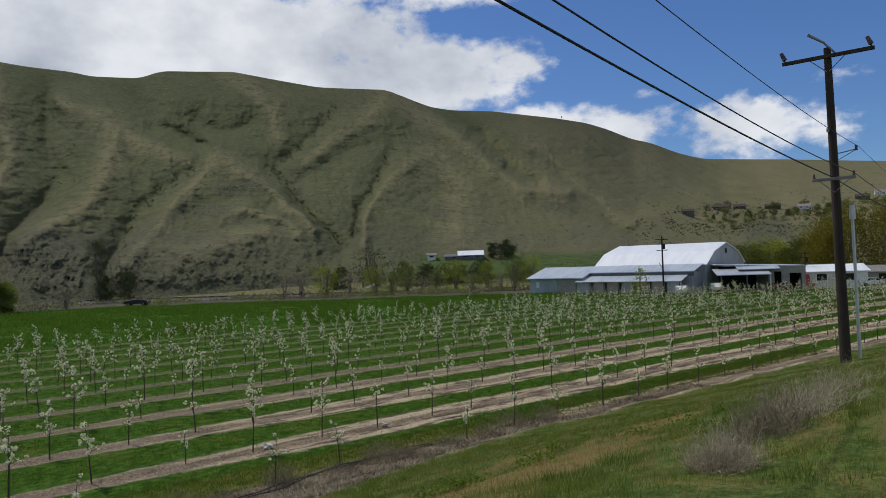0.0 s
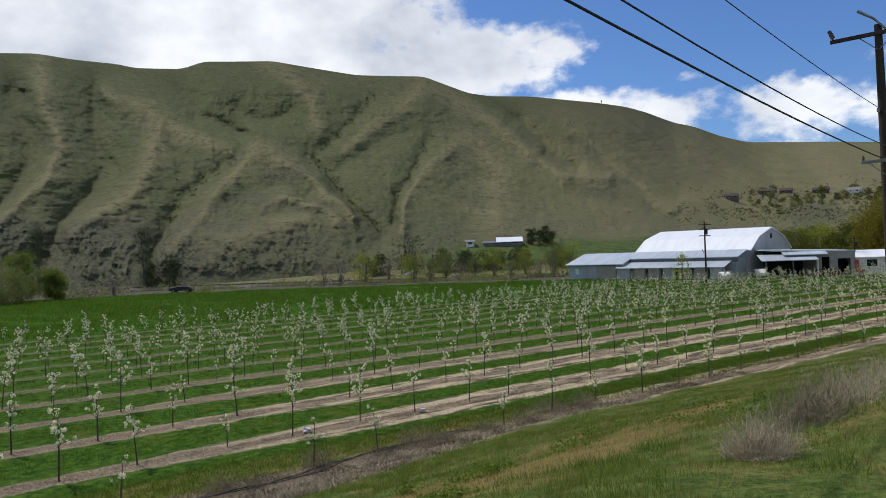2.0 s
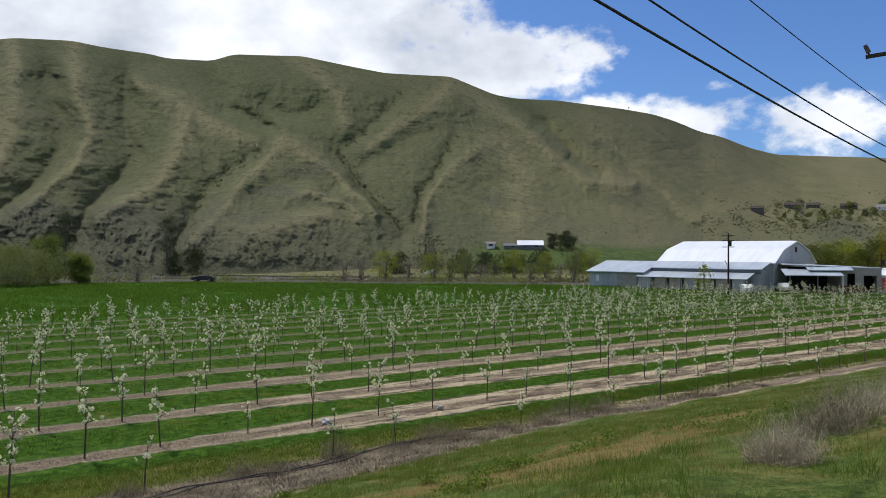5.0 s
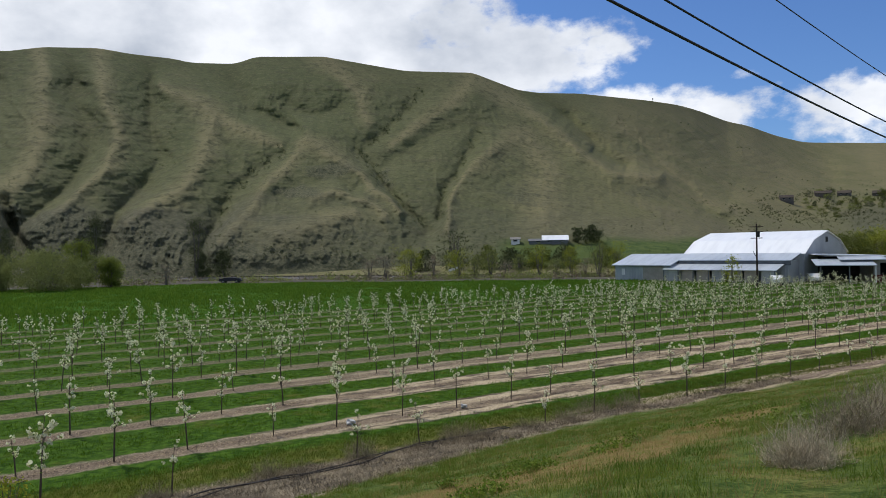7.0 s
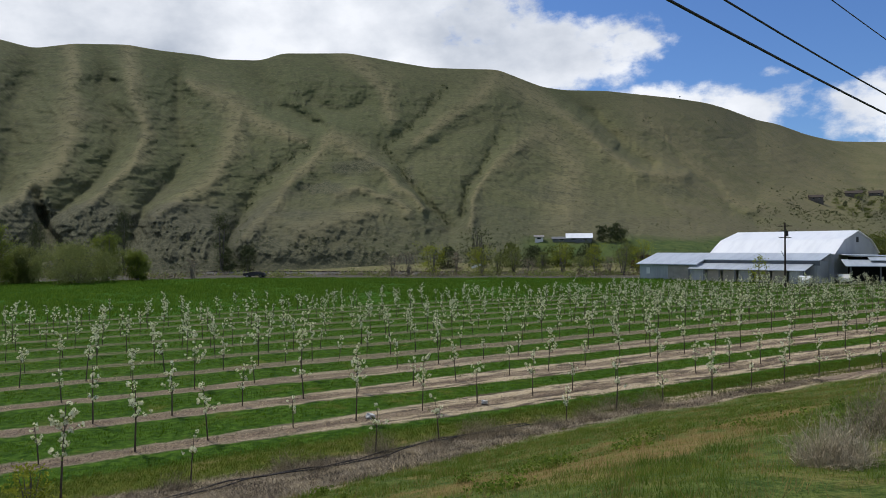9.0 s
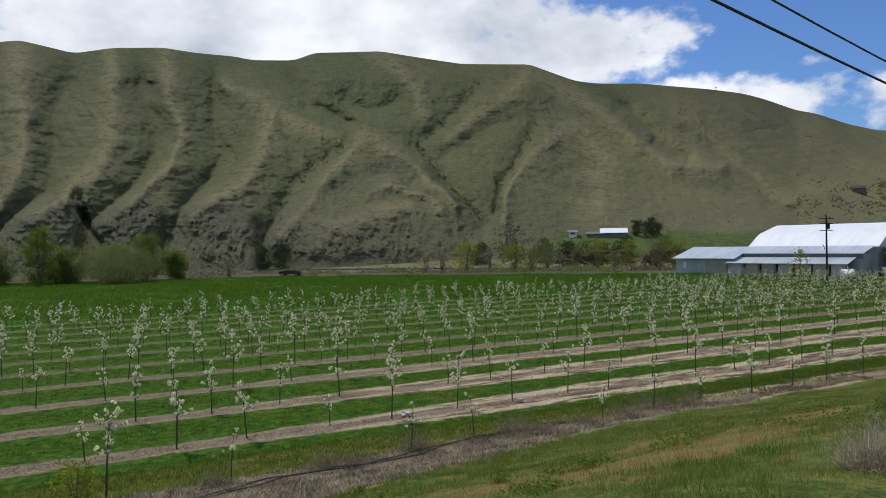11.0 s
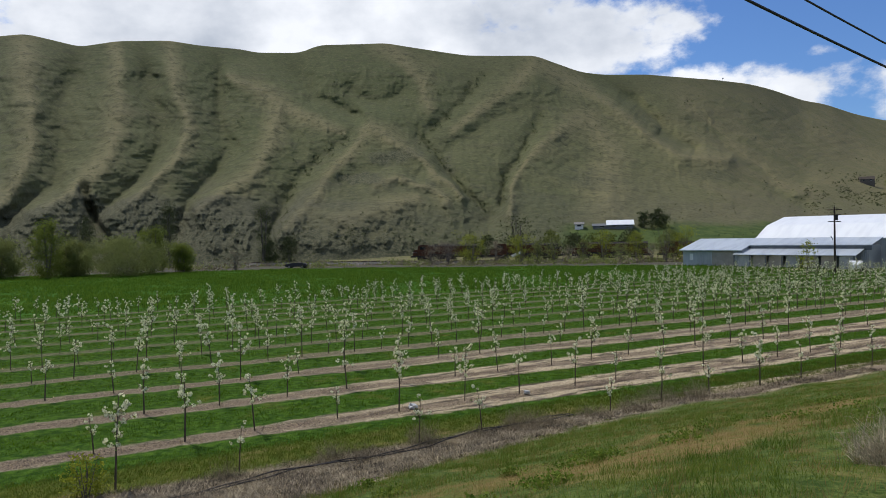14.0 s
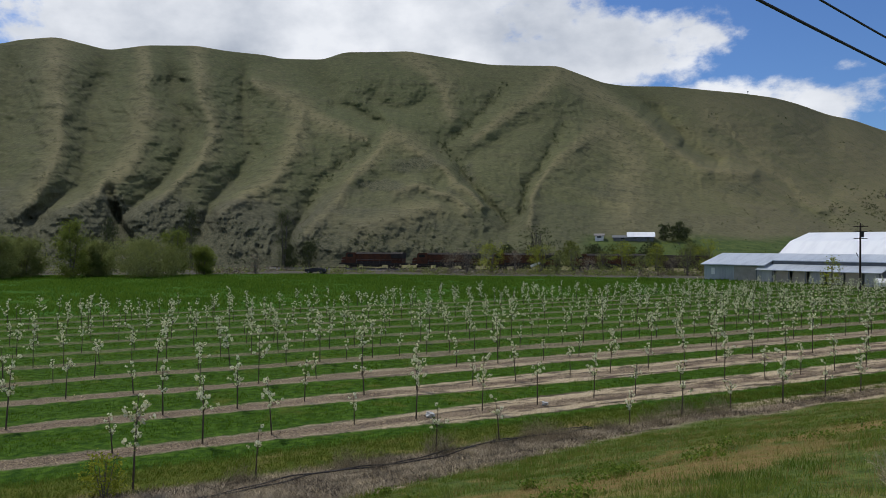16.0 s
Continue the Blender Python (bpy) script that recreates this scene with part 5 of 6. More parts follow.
def build_warehouse():
    house = empty("warehouse", pose(43.8, 120.6, 0, 0, 0, -38), "grey metal fruit warehouse with a white gambrel roof", "warehouse")
    L, W = 20.4, 22.6
    prof = [(0, 4.5), (4.3, 6.75), (W / 2, 8.3), (W - 4.3, 6.75), (W, 4.5)]
    bm = prism(bmesh.new(), [(0.15, 0), (0.15, 4.4), (4.4, 6.6), (W / 2, 8.15), (W - 4.4, 6.6), (W - 0.15, 4.4), (W - 0.15, 0)], "x", -L + 0.15, -0.15)
    part("wall", bm, M_WALL, house)
    for a, b in zip(prof, prof[1:]):
        part("roof", slab(bmesh.new(), a, b, "x", -L, 0.1, 0.12), M_ROOF, house, "white corrugated roof slope")
    bm = box(bmesh.new(), -0.14, -0.08, W / 2 - 0.5, W / 2 + 0.5, 6.3, 7.2)
    part("vent", bm, M_DARK, house, "dark louvre in the gable")
    # the wing along the front
    bm = prism(bmesh.new(), [(-7.0, -0.2), (-7.0, 2.6), (-0.8, 4.3), (0.14, 4.3), (0.14, -0.2)], "x", -30.0, -19.2)
    part("wing_wall", bm, M_WALL, house)
    part("wing_roof", slab(bmesh.new(), (-7.6, 2.75), (-0.3, 4.62), "x", -30.4, -19.0, 0.12), M_AWNING, house, "galvanised lean-to roof")
    part("wing_roof", slab(bmesh.new(), (-4.9, 3.55), (-0.28, 4.64), "x", -19.0, -0.4, 0.12), M_AWNING, house, "galvanised lean-to roof")
    bm = box(bmesh.new(), -19.0, -0.9, -4.6, 0.14, -0.2, 3.4)
    part("front_wall", bm, M_WALL, house)
    bm = box(bmesh.new(), -19.0, -0.5, -4.72, -4.62, 2.75, 3.5)
    part("fascia", bm, M_FASCIA, house, "dark band under the eave")
    part("awning", slab(bmesh.new(), (-8.2, 2.05), (-4.75, 2.95), "x", -20.2, -1.4, 0.08), M_AWNING, house, "galvanised awning over the loading front")
    for i in range(8):
        x = -20.0 + i * 2.62
        part("post", box(bmesh.new(), x - 0.08, x + 0.08, -8.1, -7.94, -0.2, 2.02), M_FASCIA, house)
    for i in range(7):
        x = -19.6 + i * 2.62
        part("panel", box(bmesh.new(), x, x + 2.2, -7.6, -7.5, -0.2, 1.95), M_BEIGE if i % 3 else M_WALL, house, "weathered wall panel under the awning")
    part("panel", box(bmesh.new(), -24.4, -20.6, -7.12, -7.02, -0.2, 2.5), M_BEIGE, house, "pale sliding door in the wing")
    part("window", box(bmesh.new(), -28.6, -28.0, -7.1, -7.02, 1.0, 2.1), M_WHITE, house, "small pale window in the wing")
    part("roof_sign", tube(bmesh.new(), (-6.6, -2.8, 4.2), (-6.6, -3.6, 4.9), 0.05, 0.05, 6), M_DARK, house, "dark hooked pipe on the lean-to roof")
    # annex with an open front
    shed = empty("open_shed", pose(44.6, 118.4, 0, 0, 0, -10), "open-fronted shed with a white roof beside the warehouse", "shed")
    part("roof", slab(bmesh.new(), (0.0, 4.45), (13.8, 3.95), "y", 0, 10, 0.16), M_ROOF, shed, "white low-pitched roof")
    part("canopy", slab(bmesh.new(), (-3.6, 2.75), (0.2, 3.65), "x", -0.6, 7.6, 0.1), M_AWNING, shed, "galvanised canopy sloping to the front")
    part("canopy", slab(bmesh.new(), (-1.8, 3.55), (0.2, 4.05), "x", 3.0, 9.4, 0.1), M_AWNING, shed, "galvanised canopy sloping to the front")
    # near-black inner walls here put the bays' shade into the colour
    part("back_wall", box(bmesh.new(), 0.1, 8.2, 8.0, 8.2, -0.2, 3.9), M_DARK, shed, "inner wall of the open bay, blackened for its shade")
    part("side_wall", box(bmesh.new(), 8.0, 8.2, 0, 8.0, -0.2, 4.0), M_BEIGE, shed)
    bm = bmesh.new()
    for x0, x1, z0 in ((8.2, 8.9, -0.2), (8.9, 10.0, 3.0), (10.0, 11.2, -0.2), (11.2, 13.0, 2.7), (13.0, 13.6, -0.2)):
        box(bm, x0, x1, 0, 0.18, z0, 3.88)
    box(bm, 8.9, 10.0, 0, 0.18, -0.2, 1.0)
    part("front_wall", bm, M_BEIGE, shed, "pale beige front with two dark openings")
    part("inner_wall", box(bmesh.new(), 8.3, 13.5, 4.0, 4.2, -0.2, 3.85), M_DARK, shed)
    part("end_wall", box(bmesh.new(), 13.5, 13.65, 0, 10, -0.2, 3.85), M_BEIGE, shed)
    for x in (0.1, 4.0, 7.5):
        part("post", box(bmesh.new(), x - 0.08, x + 0.08, -3.3, -3.14, -0.2, 2.76), M_WHITE if x > 7 else M_FASCIA, shed)


def build_house(x, y, turn, long, deep, wall_h, ridge, label, roof=None, wall=None, name="house", windows=2, z=None, group="houses", below=0.6):
    if z is None:
        z = float(height(np.array(x), np.array(y)))
    home = empty(name, pose(x, y, z, 0, 0, turn), label, "house", group)
    part("wall", prism(bmesh.new(), [(0, -below), (0, wall_h), (deep / 2, ridge - 0.1), (deep, wall_h), (deep, -below)], "x", 0, long), wall or M_WHITE, home)
    for a, b in (((-0.4, wall_h - 0.05), (deep / 2, ridge + 0.08)), ((deep / 2, ridge + 0.08), (deep + 0.4, wall_h - 0.05))):
        part("roof", slab(bmesh.new(), a, b, "x", -0.4, long + 0.4, 0.12), roof or M_ROOFGREY, home)
    for i in range(windows):
        c = long * (i + 0.6) / (windows + 0.2)
        w = part("window", box(bmesh.new(), c - 0.75, c + 0.75, -0.05, -0.012, wall_h * 0.42, wall_h * 0.82), M_GLASS, home, "dark window")
        part("window_sill", box(bmesh.new(), c - 0.85, c + 0.85, -0.1, -0.012, wall_h * 0.37, wall_h * 0.41), M_WHITE, w)
    return home


def build_car(x, y, turn, paint, label, group="vehicles in the yard", name="car", tall=1.45):
    z = float(height(np.array(x), np.array(y)))
    car = empty(name, pose(x, y, z, 0, 0, turn), label, "car", group)
    side = [(-2.2, 0.35), (-2.2, 0.85), (-1.35, 0.95), (-0.75, tall), (0.85, tall), (1.55, 0.98), (2.2, 0.85), (2.2, 0.35)]
    bm = prism(bmesh.new(), side, "y", -0.85, 0.85)
    bmesh.ops.bevel(bm, geom=bm.edges[:], offset=0.07, segments=2, affect="EDGES")
    part("body", bm, paint, car)
    for s in (-1, 1):
        bm = prism(bmesh.new(), [(-1.15, 0.97), (-0.7, tall - 0.08), (0.8, tall - 0.08), (1.35, 0.99)], "y", s * 0.845 - 0.02, s * 0.845 + 0.02)
        part("side_window", bm, M_GLASS, car)
        for wx in (-1.35, 1.35):
            w = part("wheel", tube(bmesh.new(), (wx, s * 0.74, 0.32), (wx, s * 0.9, 0.32), 0.32, 0.32, 18), M_TYRE, car)
            part("rim", tube(bmesh.new(), (wx, s * 0.9, 0.32), (wx, s * 0.915, 0.32), 0.19, 0.17, 14), M_STEEL, w)
    bm = prism(bmesh.new(), [(1.50, 1.04), (0.90, tall - 0.05), (0.93, tall - 0.03), (1.56, 1.05)], "y", -0.7, 0.7)
    part("windscreen", bm, M_GLASS, car)
    for s in (-0.6, 0.6):
        part("headlight", box(bmesh.new(), 2.19, 2.225, s - 0.16, s + 0.16, 0.66, 0.80), M_WHITE, car)
    return car


def build_yard():
    build_warehouse()
    build_house(60.6, 121.5, -14, 9.5, 7.0, 2.7, 3.7, "low white house with a pale shallow roof", M_ROOF, M_WHITE)
    build_house(72.5, 124.0, -8, 14.0, 7.0, 2.3, 3.2, "long beige mobile home in the yard", M_ROOFGREY, M_BEIGE, "mobile_home", 3)
    build_car(70.5, 120.0, 8, M_CARPAINT, "white saloon car parked by the house")
    build_car(37.2, 113.6, 70, M_CARPAINT, "white car parked by the warehouse front", tall=1.35)
    build_car(44.6, 119.2, 80, M_CARPAINT, "white car standing under the shed roof", tall=1.4)
    build_car(59.2, 119.8, 100, M_RED, "red truck parked between the sheds", "vehicles in the yard", "truck", 2.3)
    for i, (x, y) in enumerate(((53.0, 116.8), (54.2, 116.5), (55.2, 116.6))):
        crate = empty("fruit_bin", pose(x, y, float(height(np.array(x), np.array(y))), 0, 0, 12 * i), "red wooden fruit bin stacked outside the shed", "bin", "bins in the yard")
        for k in range(3):
            part("board", box(bmesh.new(), -0.55, 0.55, -0.55, -0.5, 0.1 + 0.36 * k, 0.42 + 0.36 * k), M_CRATE, crate)
            part("board", box(bmesh.new(), -0.55, 0.55, 0.5, 0.55, 0.1 + 0.36 * k, 0.42 + 0.36 * k), M_CRATE, crate)
            part("board", box(bmesh.new(), -0.55, -0.5, -0.49, 0.49, 0.1 + 0.36 * k, 0.42 + 0.36 * k), M_CRATE, crate)
            part("board", box(bmesh.new(), 0.5, 0.55, -0.49, 0.49, 0.1 + 0.36 * k, 0.42 + 0.36 * k), M_CRATE, crate)
        part("floor", box(bmesh.new(), -0.55, 0.55, -0.55, 0.55, 0.0, 0.1), M_CRATE, crate)
    # yard poles
    for x, y, top in ((32.5, 107.2, 9.0), (62.0, 124.0, 6.2)):
        z = float(height(np.array(x), np.array(y)))
        pole = empty("yard_pole", pose(x, y, z, 0, 0, -14), "thin dark utility pole in the warehouse yard", "utility pole", "yard poles")
        part("pole_shaft", tube(bmesh.new(), (0, 0, -0.2), (0, 0, top), 0.15, 0.10, 10), M_POLE, pole)
        for h, w in ((top - 0.5, 0.9), (top - 1.2, 0.8), (top - 2.1, 0.8)):
            part("crossarm", box(bmesh.new(), -w, w, -0.17, -0.08, h, h + 0.11), M_POLE, pole)
        part("transformer", tube(bmesh.new(), (0.22, -0.2, top - 1.9), (0.22, -0.2, top - 1.1), 0.2, 0.2, 12), M_DARK, pole)
    cable("yard_wire", "thin wire sagging between yard poles", (62.0, 124.0, 5.9), (118, 150.0, 6.6), 0.3, 0.02)
    leafy_tree(29.2, 107.5, 4.6, 2.4, M_SPRING, 301, "small thin yellow-green tree before the warehouse", "young_tree", 700, 0.16, 0.15, 2, 22, group="yard trees", dens=0.8)
    leafy_tree(64.5, 118.6, 3.0, 2.6, M_TWIG, 302, "small bare ornamental tree by the house", "small_tree", 500, 0.10, 0.3, 3, 20, group="yard trees", dens=0.7)


def build_hill_houses():
    x, y, z = on_hill(2.3, 0.42)
    build_house(x - 5, y - 3, 0, 9.0, 7, 1.3, 2.9, "white-roofed farmhouse on a green bench of the hill", M_ROOF, M_FASCIA, "farmhouse", 2, z - 0.3, "houses on the hill")
    x, y, z = on_hill(-0.9, 0.45)
    build_house(x - 1.5, y - 2, 0, 3.0, 3, 1.5, 2.1, "small white outbuilding on the hill bench", M_ROOFGREY, M_WHITE, "outbuilding", 1, z - 0.2, "houses on the hill")
    x, y, z = on_hill(0.8, 0.40)
    build_house(x - 3, y - 2, 0, 6.5, 4, 1.0, 1.7, "low dark shed on the hill bench", M_FASCIA, M_FASCIA, "low_shed", 1, z - 0.2, "houses on the hill")
    for i, (az, el, h, w) in enumerate(((4.6, 0.30, 5.5, 5.0), (5.4, 0.3, 5.0, 5.0), (3.9, 0.35, 6.0, 3.0), (5.0, 0.45, 6.5, 4.0))):
        x, y, z = on_hill(az, el)
        leafy_tree(x, y, h, w, M_DARKSHRUB, 320 + i, "dark evergreen beside the hillside farmhouse", "evergreen_tree", 1400, 0.35, 0.02, 2, 30, z=z, group="trees on the hill")
    x, y, z = on_hill(9.7, 10.75)
    mast = empty("hilltop_mast", pose(x, y, z - 1.5), "small dark mast on the hill crest", "mast")
    part("pole_shaft", tube(bmesh.new(), (0, 0, 0), (0, 0, 7.0), 0.16, 0.10, 8), M_FASCIA, mast)
    part("antenna", box(bmesh.new(), -0.6, 0.6, -0.15, 0.15, 5.2, 6.6), M_STEEL, mast)
    rng = np.random.default_rng(77)
    for i, (az, el, w) in enumerate(((18.4, 3.15, 12), (20.6, 3.35, 14), (22.0, 3.3, 11), (24.1, 3.2, 14), (26.2, 3.05, 12), (29.8, 3.5, 12), (31.0, 3.7, 10))):
        x, y, z = on_hill(az, el)
        k = math.hypot(x, y) / 560.0
        pale = i in (4, 6)
        build_house(x, y, -az + rng.uniform(-12, 12), w * 0.72 * k, 6 * k, 1.9 * k, 3.7 * k, "white house among trees on the far slope" if pale else "low brown house among trees on the far slope", M_ROOFGREY if pale else M_BROWNROOF, M_WHITE if pale else M_TRUNK, "hillside_house", 2, z, "houses on the hill", 5 * k)
    for i in range(60):
        az, el = rng.uniform(20, 32), rng.normal(2.75, 0.42)
        x, y, z = on_hill(az, max(0.4, el))
        k = math.hypot(x, y) / 560.0
        leafy_tree(x, y, rng.uniform(3, 6.0) * k, rng.uniform(4, 8.5) * k, (M_SHRUB, M_DARKSHRUB, M_WILLOW, M_SHRUB)[i % 4], 340 + i, "dull green tree on the far slope", "slope_tree", 1700, 0.23 * k, 0.02, 2, 30, z=z - 0.5, group="trees on the hill")


# ---------------------------------------------------------------- railway
RAIL_Y, RAIL_SLOPE, RAIL_Z = 206.0, -0.08, -1.30
RAIL_TURN = math.degrees(math.atan(RAIL_SLOPE))


def build_track():
    bed = empty("railway_track", pose(0, RAIL_Y, 0, 0, 0, RAIL_TURN), "railway track on a grey gravel bed", "railway track", kind="structure")
    part("ballast", prism(bmesh.new(), [(-5.5, -2.9), (-1.9, RAIL_Z - 0.2), (1.9, RAIL_Z - 0.2), (4.0, -2.9)], "x", -420, 420), M_BALLAST, bed)
    for y in (-0.72, 0.72):
        bm = box(bmesh.new(), -420, 420, y - 0.035, y + 0.035, RAIL_Z - 0.05, RAIL_Z + 0.1)
        part("rail", bm, M_RAIL, bed)
    bm = bmesh.new()
    for i in range(420):
        x = -150 + i * 0.75
        box(bm, x, x + 0.24, -1.3, 1.3, RAIL_Z - 0.2, RAIL_Z - 0.04)
    tagged(part("sleepers", bm, M_TRUNK, bed), kind="stuff")
    bm = prism(bmesh.new(), [(5, -3.2), (7.2, -1.5), (16, -1.0), (30, 0.5), (30, -4)], "x", -300, 60)
    b = part("verge", bm, simple("verge_grass", (0.095, 0.095, 0.032), (0.165, 0.150, 0.060), 0.4, 0.95, 0, 0.8, 0.2), bed, "yellow-green grass verge behind the track")
    x, y = at(-23.0, 150)
    build_car(x, y, 5, M_CARDARK, "dark low car parked on the grey flat", "vehicles on the flat", "parked_car", 1.1)
    x, y = at(-9.4 + 3.6, 170)
    board = empty("sign_board", pose(x, y, float(height(np.array(x), np.array(y))), 0, 0, 10), "white tilted board on a post near the track", "sign")
    part("post", box(bmesh.new(), -0.06, 0.06, -0.06, 0.06, -0.2, 2.6), M_TRUNK, board)
    bm = box(bmesh.new(), -1.3, 1.3, -0.12, -0.06, -0.32, 0.32, 0.02)
    bmesh.ops.transform(bm, matrix=pose(0, 0, 2.4, 0, -24, 0), verts=bm.verts[:])
    part("board", bm, M_WHITE, board)


def wheelset(parent, x, z=0.0, name="bogie"):
    bm = bmesh.new()
    box(bm, x - 1.9, x + 1.9, -1.05, 1.05, 0.35, 0.85, 0.05)
    truck = part(name, bm, M_LOCO_DARK, parent)
    for dx in (-1.5, 0, 1.5):
        part("wheel", tube(bmesh.new(), (x + dx, -0.8, 0.5), (x + dx, 0.8, 0.5), 0.5, 0.5, 16), M_RAIL, truck)


def build_loco(first):
    """Nose towards -x; the origin is at the nose, on the rail."""
    words = "dirty orange and black diesel locomotive " + ("leading a freight train" if first else "in a freight train")
    loco = empty("locomotive", pose(0, 0, 0), words, "locomotive", "train on the railway")
    part("frame", box(bmesh.new(), 0.3, 22.2, -1.5, 1.5, 0.95, 1.45, 0.04), M_LOCO_DARK, loco)
    part("fuel_tank", box(bmesh.new(), 8.2, 13.6, -1.35, 1.35, 0.3, 0.95, 0.15), M_LOCO_DARK, loco)
    wheelset(loco, 4.2), wheelset(loco, 18.2)
    bm = prism(bmesh.new(), [(0.9, 1.45), (0.9, 2.6), (1.3, 3.15), (2.6, 3.2), (2.6, 1.45)], "y", -1.0, 1.0)
    part("nose", bm, M_ORANGE, loco)
    bm = prism(bmesh.new(), [(2.6, 1.45), (2.5, 3.2), (2.7, 4.35), (3.2, 4.62), (5.6, 4.66), (5.9, 4.4), (5.9, 1.45)], "y", -1.5, 1.5)
    cab = part("cab", bm, M_ORANGE, loco)
    for s in (-1, 1):
        part("cab_window", box(bmesh.new(), 3.2, 5.0, s * 1.51 - 0.015, s * 1.51 + 0.015, 3.3, 4.1), M_GLASS, cab)
    part("windscreen", box(bmesh.new(), 2.52, 2.58, -1.2, 1.2, 3.4, 4.2), M_GLASS, cab)
    part("headlight", box(bmesh.new(), 2.6, 2.75, -0.25, 0.25, 4.4, 4.6), simple("lamp_glass", (0.8, 0.8, 0.75), (0.7, 0.7, 0.65), 3, 0.2), cab)
    bm = prism(bmesh.new(), [(-1.05, 1.45), (-1.05, 4.2), (-0.6, 4.6), (0.6, 4.6), (1.05, 4.2), (1.05, 1.45)], "x", 5.9, 17.6)
    part("hood", bm, M_ORANGE, loco, "orange engine hood streaked with grime")
    # added dark sheet that takes the bright sky shine off the hood top
    part("hood_roof", prism(bmesh.new(), [(-1.10, 4.19), (-0.62, 4.66), (0.62, 4.66), (1.10, 4.19), (1.06, 4.15), (0.6, 4.605), (-0.6, 4.605), (-1.06, 4.15)], "x", 5.95, 17.55), M_LOCO_DARK, loco, "dark hood roof sheet, added against the sky's shine")
    part("radiator", prism(bmesh.new(), [(-1.5, 2.9), (-1.6, 4.3), (-1.0, 4.72), (1.0, 4.72), (1.6, 4.3), (1.5, 2.9)], "x", 17.6, 21.4), M_LOCO_DARK, loco)
    part("rear_hood", box(bmesh.new(), 17.6, 21.4, -1.05, 1.05, 1.45, 2.9), M_ORANGE, loco)
    part("stripe", box(box(bmesh.new(), 5.9, 17.6, -1.09, -1.055, 1.5, 2.0), 5.9, 17.6, 1.055, 1.09, 1.5, 2.0), M_LOCO_DARK, loco)
    for x in (8.0, 11.5, 14.5):
        part("roof_fan", tube(bmesh.new(), (x, 0, 4.6), (x, 0, 4.78), 0.6, 0.55, 14), M_LOCO_DARK, loco)
    for s in (-1, 1):
        bm = bmesh.new()
        tube(bm, (1.0, s * 1.45, 2.45), (2.4, s * 1.45, 2.45), 0.02, 0.02, 5)
        tube(bm, (6.2, s * 1.45, 2.5), (21.6, s * 1.45, 2.5), 0.02, 0.02, 5)
        for i in range(9):
            tube(bm, (6.2 + i * 1.9, s * 1.45, 1.45), (6.2 + i * 1.9, s * 1.45, 2.5), 0.02, 0.02, 5)
        part("handrail", bm, M_STEEL, loco)
    return loco


def build_hopper():
    car = empty("hopper_wagon", pose(0, 0, 0), "dark brown open hopper wagon in a freight train", "wagon", "train on the railway")
    part("frame", box(bmesh.new(), 0.4, 15.6, -1.3, 1.3, 0.95, 1.25, 0.03), M_LOCO_DARK, car)
    bm = prism(bmesh.new(), [(0.8, 2.4), (0.8, 4.35), (15.2, 4.35), (15.2, 2.4), (12.6, 1.2), (3.4, 1.2)], "y", -1.5, 1.5)
    part("tub", bm, M_CAR_BROWN, car)
    part("rim", box(bmesh.new(), 0.7, 15.3, -1.56, 1.56, 4.3, 4.45, 0.03), M_LOCO_DARK, car)
    for i in range(10):
        x = 1.6 + i * 1.42
        for s in (-1, 1):
            part("rib", box(bmesh.new(), x - 0.07, x + 0.07, s * 1.55 - 0.06, s * 1.55 + 0.06, 2.4, 4.3), M_CAR_BROWN, car)
    wheelset(car, 2.6), wheelset(car, 13.4)
    return car


def build_train():
    first = build_loco(True)
    second = build_loco(False)
    wagon = build_hopper()
    train, x = [(first, 0.0)], 23.4
    for i in range(3):
        train.append((second if i == 0 else copy_thing(second, pose(0, 0, 0)), x))
        x += 23.4
    for i in range(11):
        train.append((wagon if i == 0 else copy_thing(wagon, pose(0, 0, 0)), x))
        x += 16.6
    return train


build_pole()
build_yard()
build_track()
TRAIN = build_train()
build_trees()
build_hill_houses()
build_hill_brush()
build_flat_brush()
build_orchard()
for i, (bx, by, w, h, n) in enumerate(((2.74, 7.3, 0.54, 0.42, 680), (3.1, 7.8, 0.45, 0.30, 120), (3.85, 8.8, 0.8, 0.56, 480), (4.45, 9.4, 0.8, 0.5, 240), (5.2, 10.3, 1.0, 0.55, 200), (6.3, 12.1, 1.2, 0.62, 160), (7.5, 13.6, 1.3, 0.62, 150))):
    dead_shrub(bx, by, w, h, n, 200 + i, mat=M_TWIG if i == 2 else M_PALE)
for i, (ba, bs, w, h, n) in enumerate(((6.4, 18.4, 0.8, 0.5, 280), (7.1, 18.0, 0.7, 0.4, 220), (9.2, 18.6, 0.8, 0.6, 300), (10.8, 18.2, 0.8, 0.35, 220), (12.4, 18.3, 1.1, 0.65, 420), (13.4, 18.2, 0.9, 0.4, 260), (15.3, 18.5, 1.0, 0.35, 260), (17.0, 18.4, 1.0, 0.5, 300), (18.6, 18.9, 1.1, 0.6, 300), (20.2, 18.7, 1.0, 0.6, 260), (3.6, 18.4, 0.7, 0.4, 200))):
    q = place(ba, bs)
    dead_shrub(q.x, q.y, w, h, n, 230 + i, "dead_weed", "tangled dead brown weed at the foot of the bank")
rng = np.random.default_rng(61)
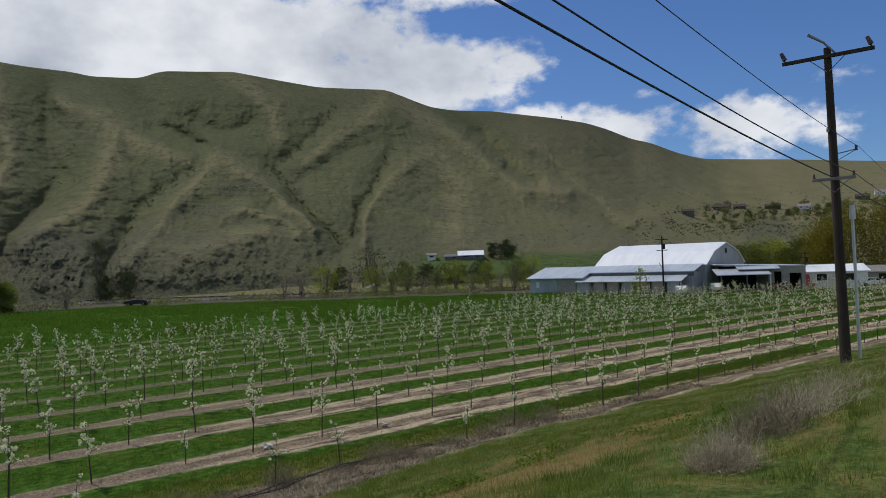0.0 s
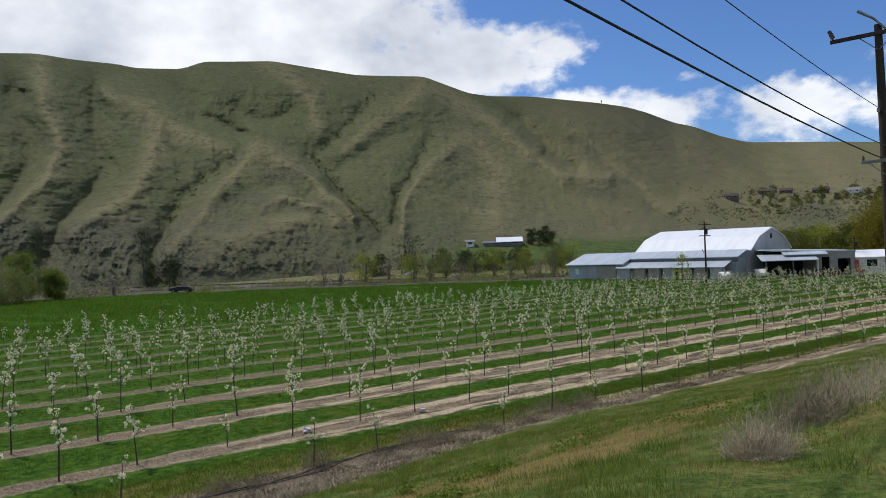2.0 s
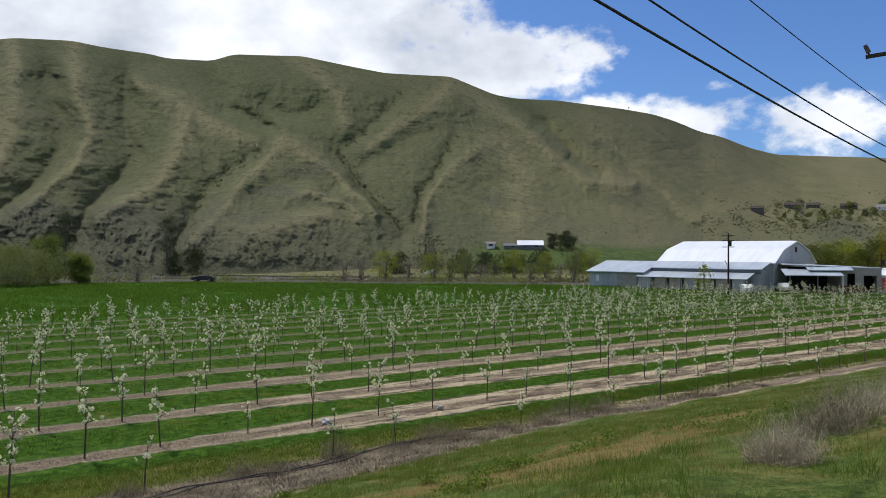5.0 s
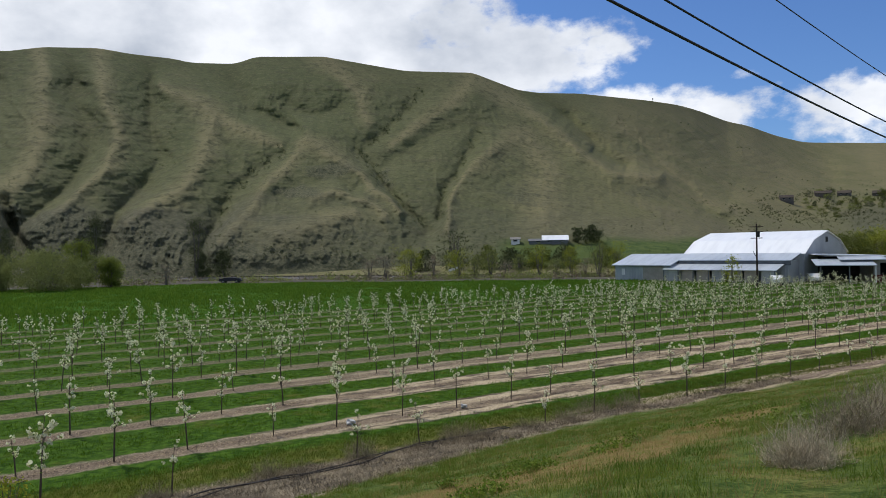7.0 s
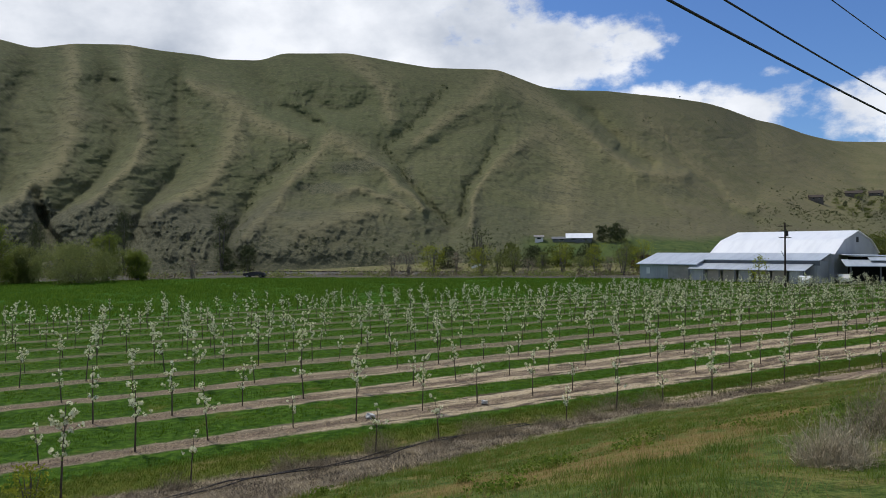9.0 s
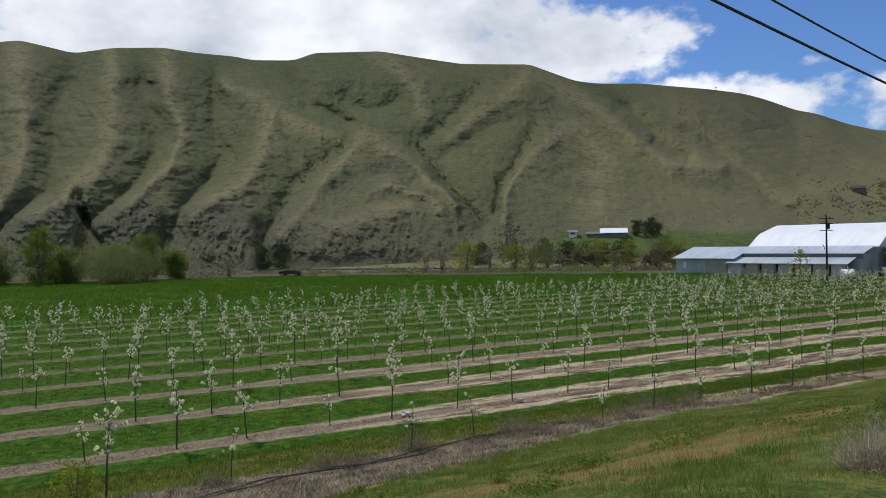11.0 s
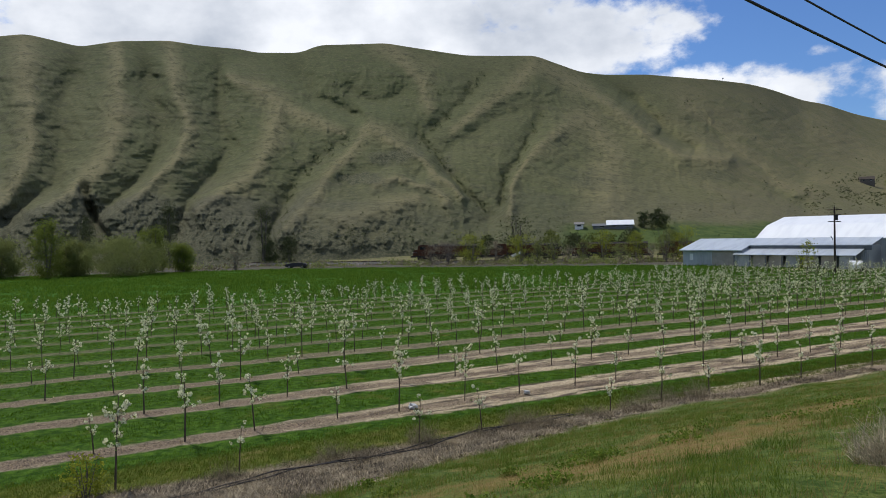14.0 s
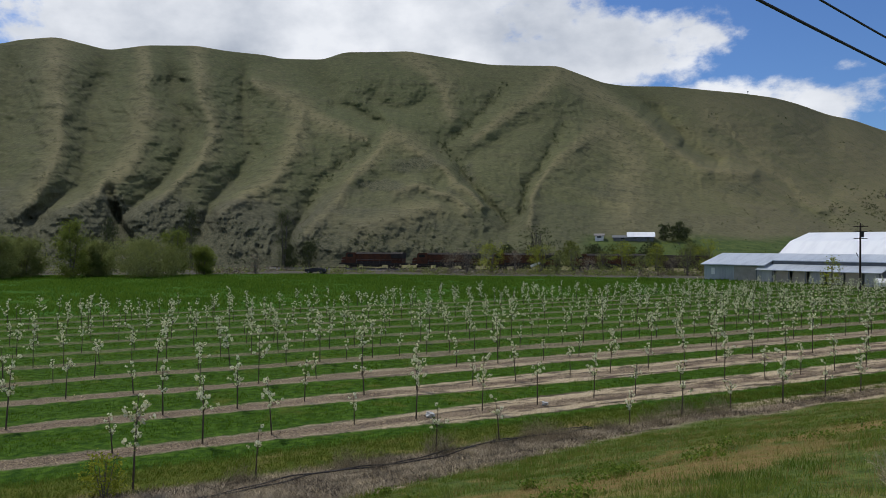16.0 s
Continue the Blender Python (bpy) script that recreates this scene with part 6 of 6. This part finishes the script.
for k in range(2):
    bm = bmesh.new()
    pts = []
    for i in range(60):
        a = -3.0 + i * 0.30
        s_ = 16.4 + 1.5 * float(smoothstep(1.0, 5.5, a)) + 0.8 * float(smoothstep(7.5, 12.0, a)) + 0.16 * math.sin(a * 1.3 + k * 2) + k * 0.12
        q = place(a, s_)
        pts.append(Vector((q.x, q.y, float(height(np.array(q.x), np.array(q.y))) + 0.035 + 0.03 * math.sin(a * 2.1 + k) ** 2)))
    for p, q in zip(pts, pts[1:]):
        tube(bm, p, q, 0.019, 0.019, 6)
    tagged(part("irrigation_hose", bm, M_WIRE), "black irrigation hose lying on the ground", "hose", "hoses at the bank foot")
for i, (ba, bs, w) in enumerate(((10.8, 22.6, 0.19), (15.4, 22.4, 0.15))):
    q = place(ba, bs)
    bm = bmesh.new()
    bmesh.ops.create_icosphere(bm, subdivisions=3, radius=w)
    kick = np.random.default_rng(500 + i)
    for v in bm.verts:
        k = 0.75 + 0.28 * math.sin(v.co.x * 19 + i) * math.cos(v.co.z * 23 + v.co.y * 15) + kick.uniform(-0.07, 0.07)
        v.co = Vector((v.co.x * k * 1.15, v.co.y * k * 0.8, max(v.co.z * k * 0.75, -0.10)))
    bag = part("plastic_bag", bm, M_PVC, None, "")
    bag.location = (q.x, q.y, float(height(np.array(q.x), np.array(q.y))) + 0.09)
    tagged(bag, "crumpled white plastic bag lying at a tree's foot", "bag", "bags in the orchard")
q = place(0.5, 18.8)
leafy_tree(q.x, q.y, 1.15, 1.1, M_SPRING, 400, "low leafy green sucker shrub at the bank foot", "leafy_shrub", 900, 0.055, 0.02, 5, 30, group="shrubs at the bank foot", category="shrub")
build_grass()


# ---------------------------------------------------------------- what moves
TRAIN_SPEED, TRAIN_END = 14.75, -82.3     # metres a second; the nose's x at the end


def motions():
    for ob, back in TRAIN:
        rows = []
        for i in range(17):
            x = TRAIN_END + TRAIN_SPEED * (16.0 - i) + back * math.cos(radians(RAIL_TURN))
            rows.append((float(i), pose(x, RAIL_Y + RAIL_SLOPE * x, RAIL_Z + 0.1, 0, 0, RAIL_TURN)))
        walk(ob, rows)


motions()
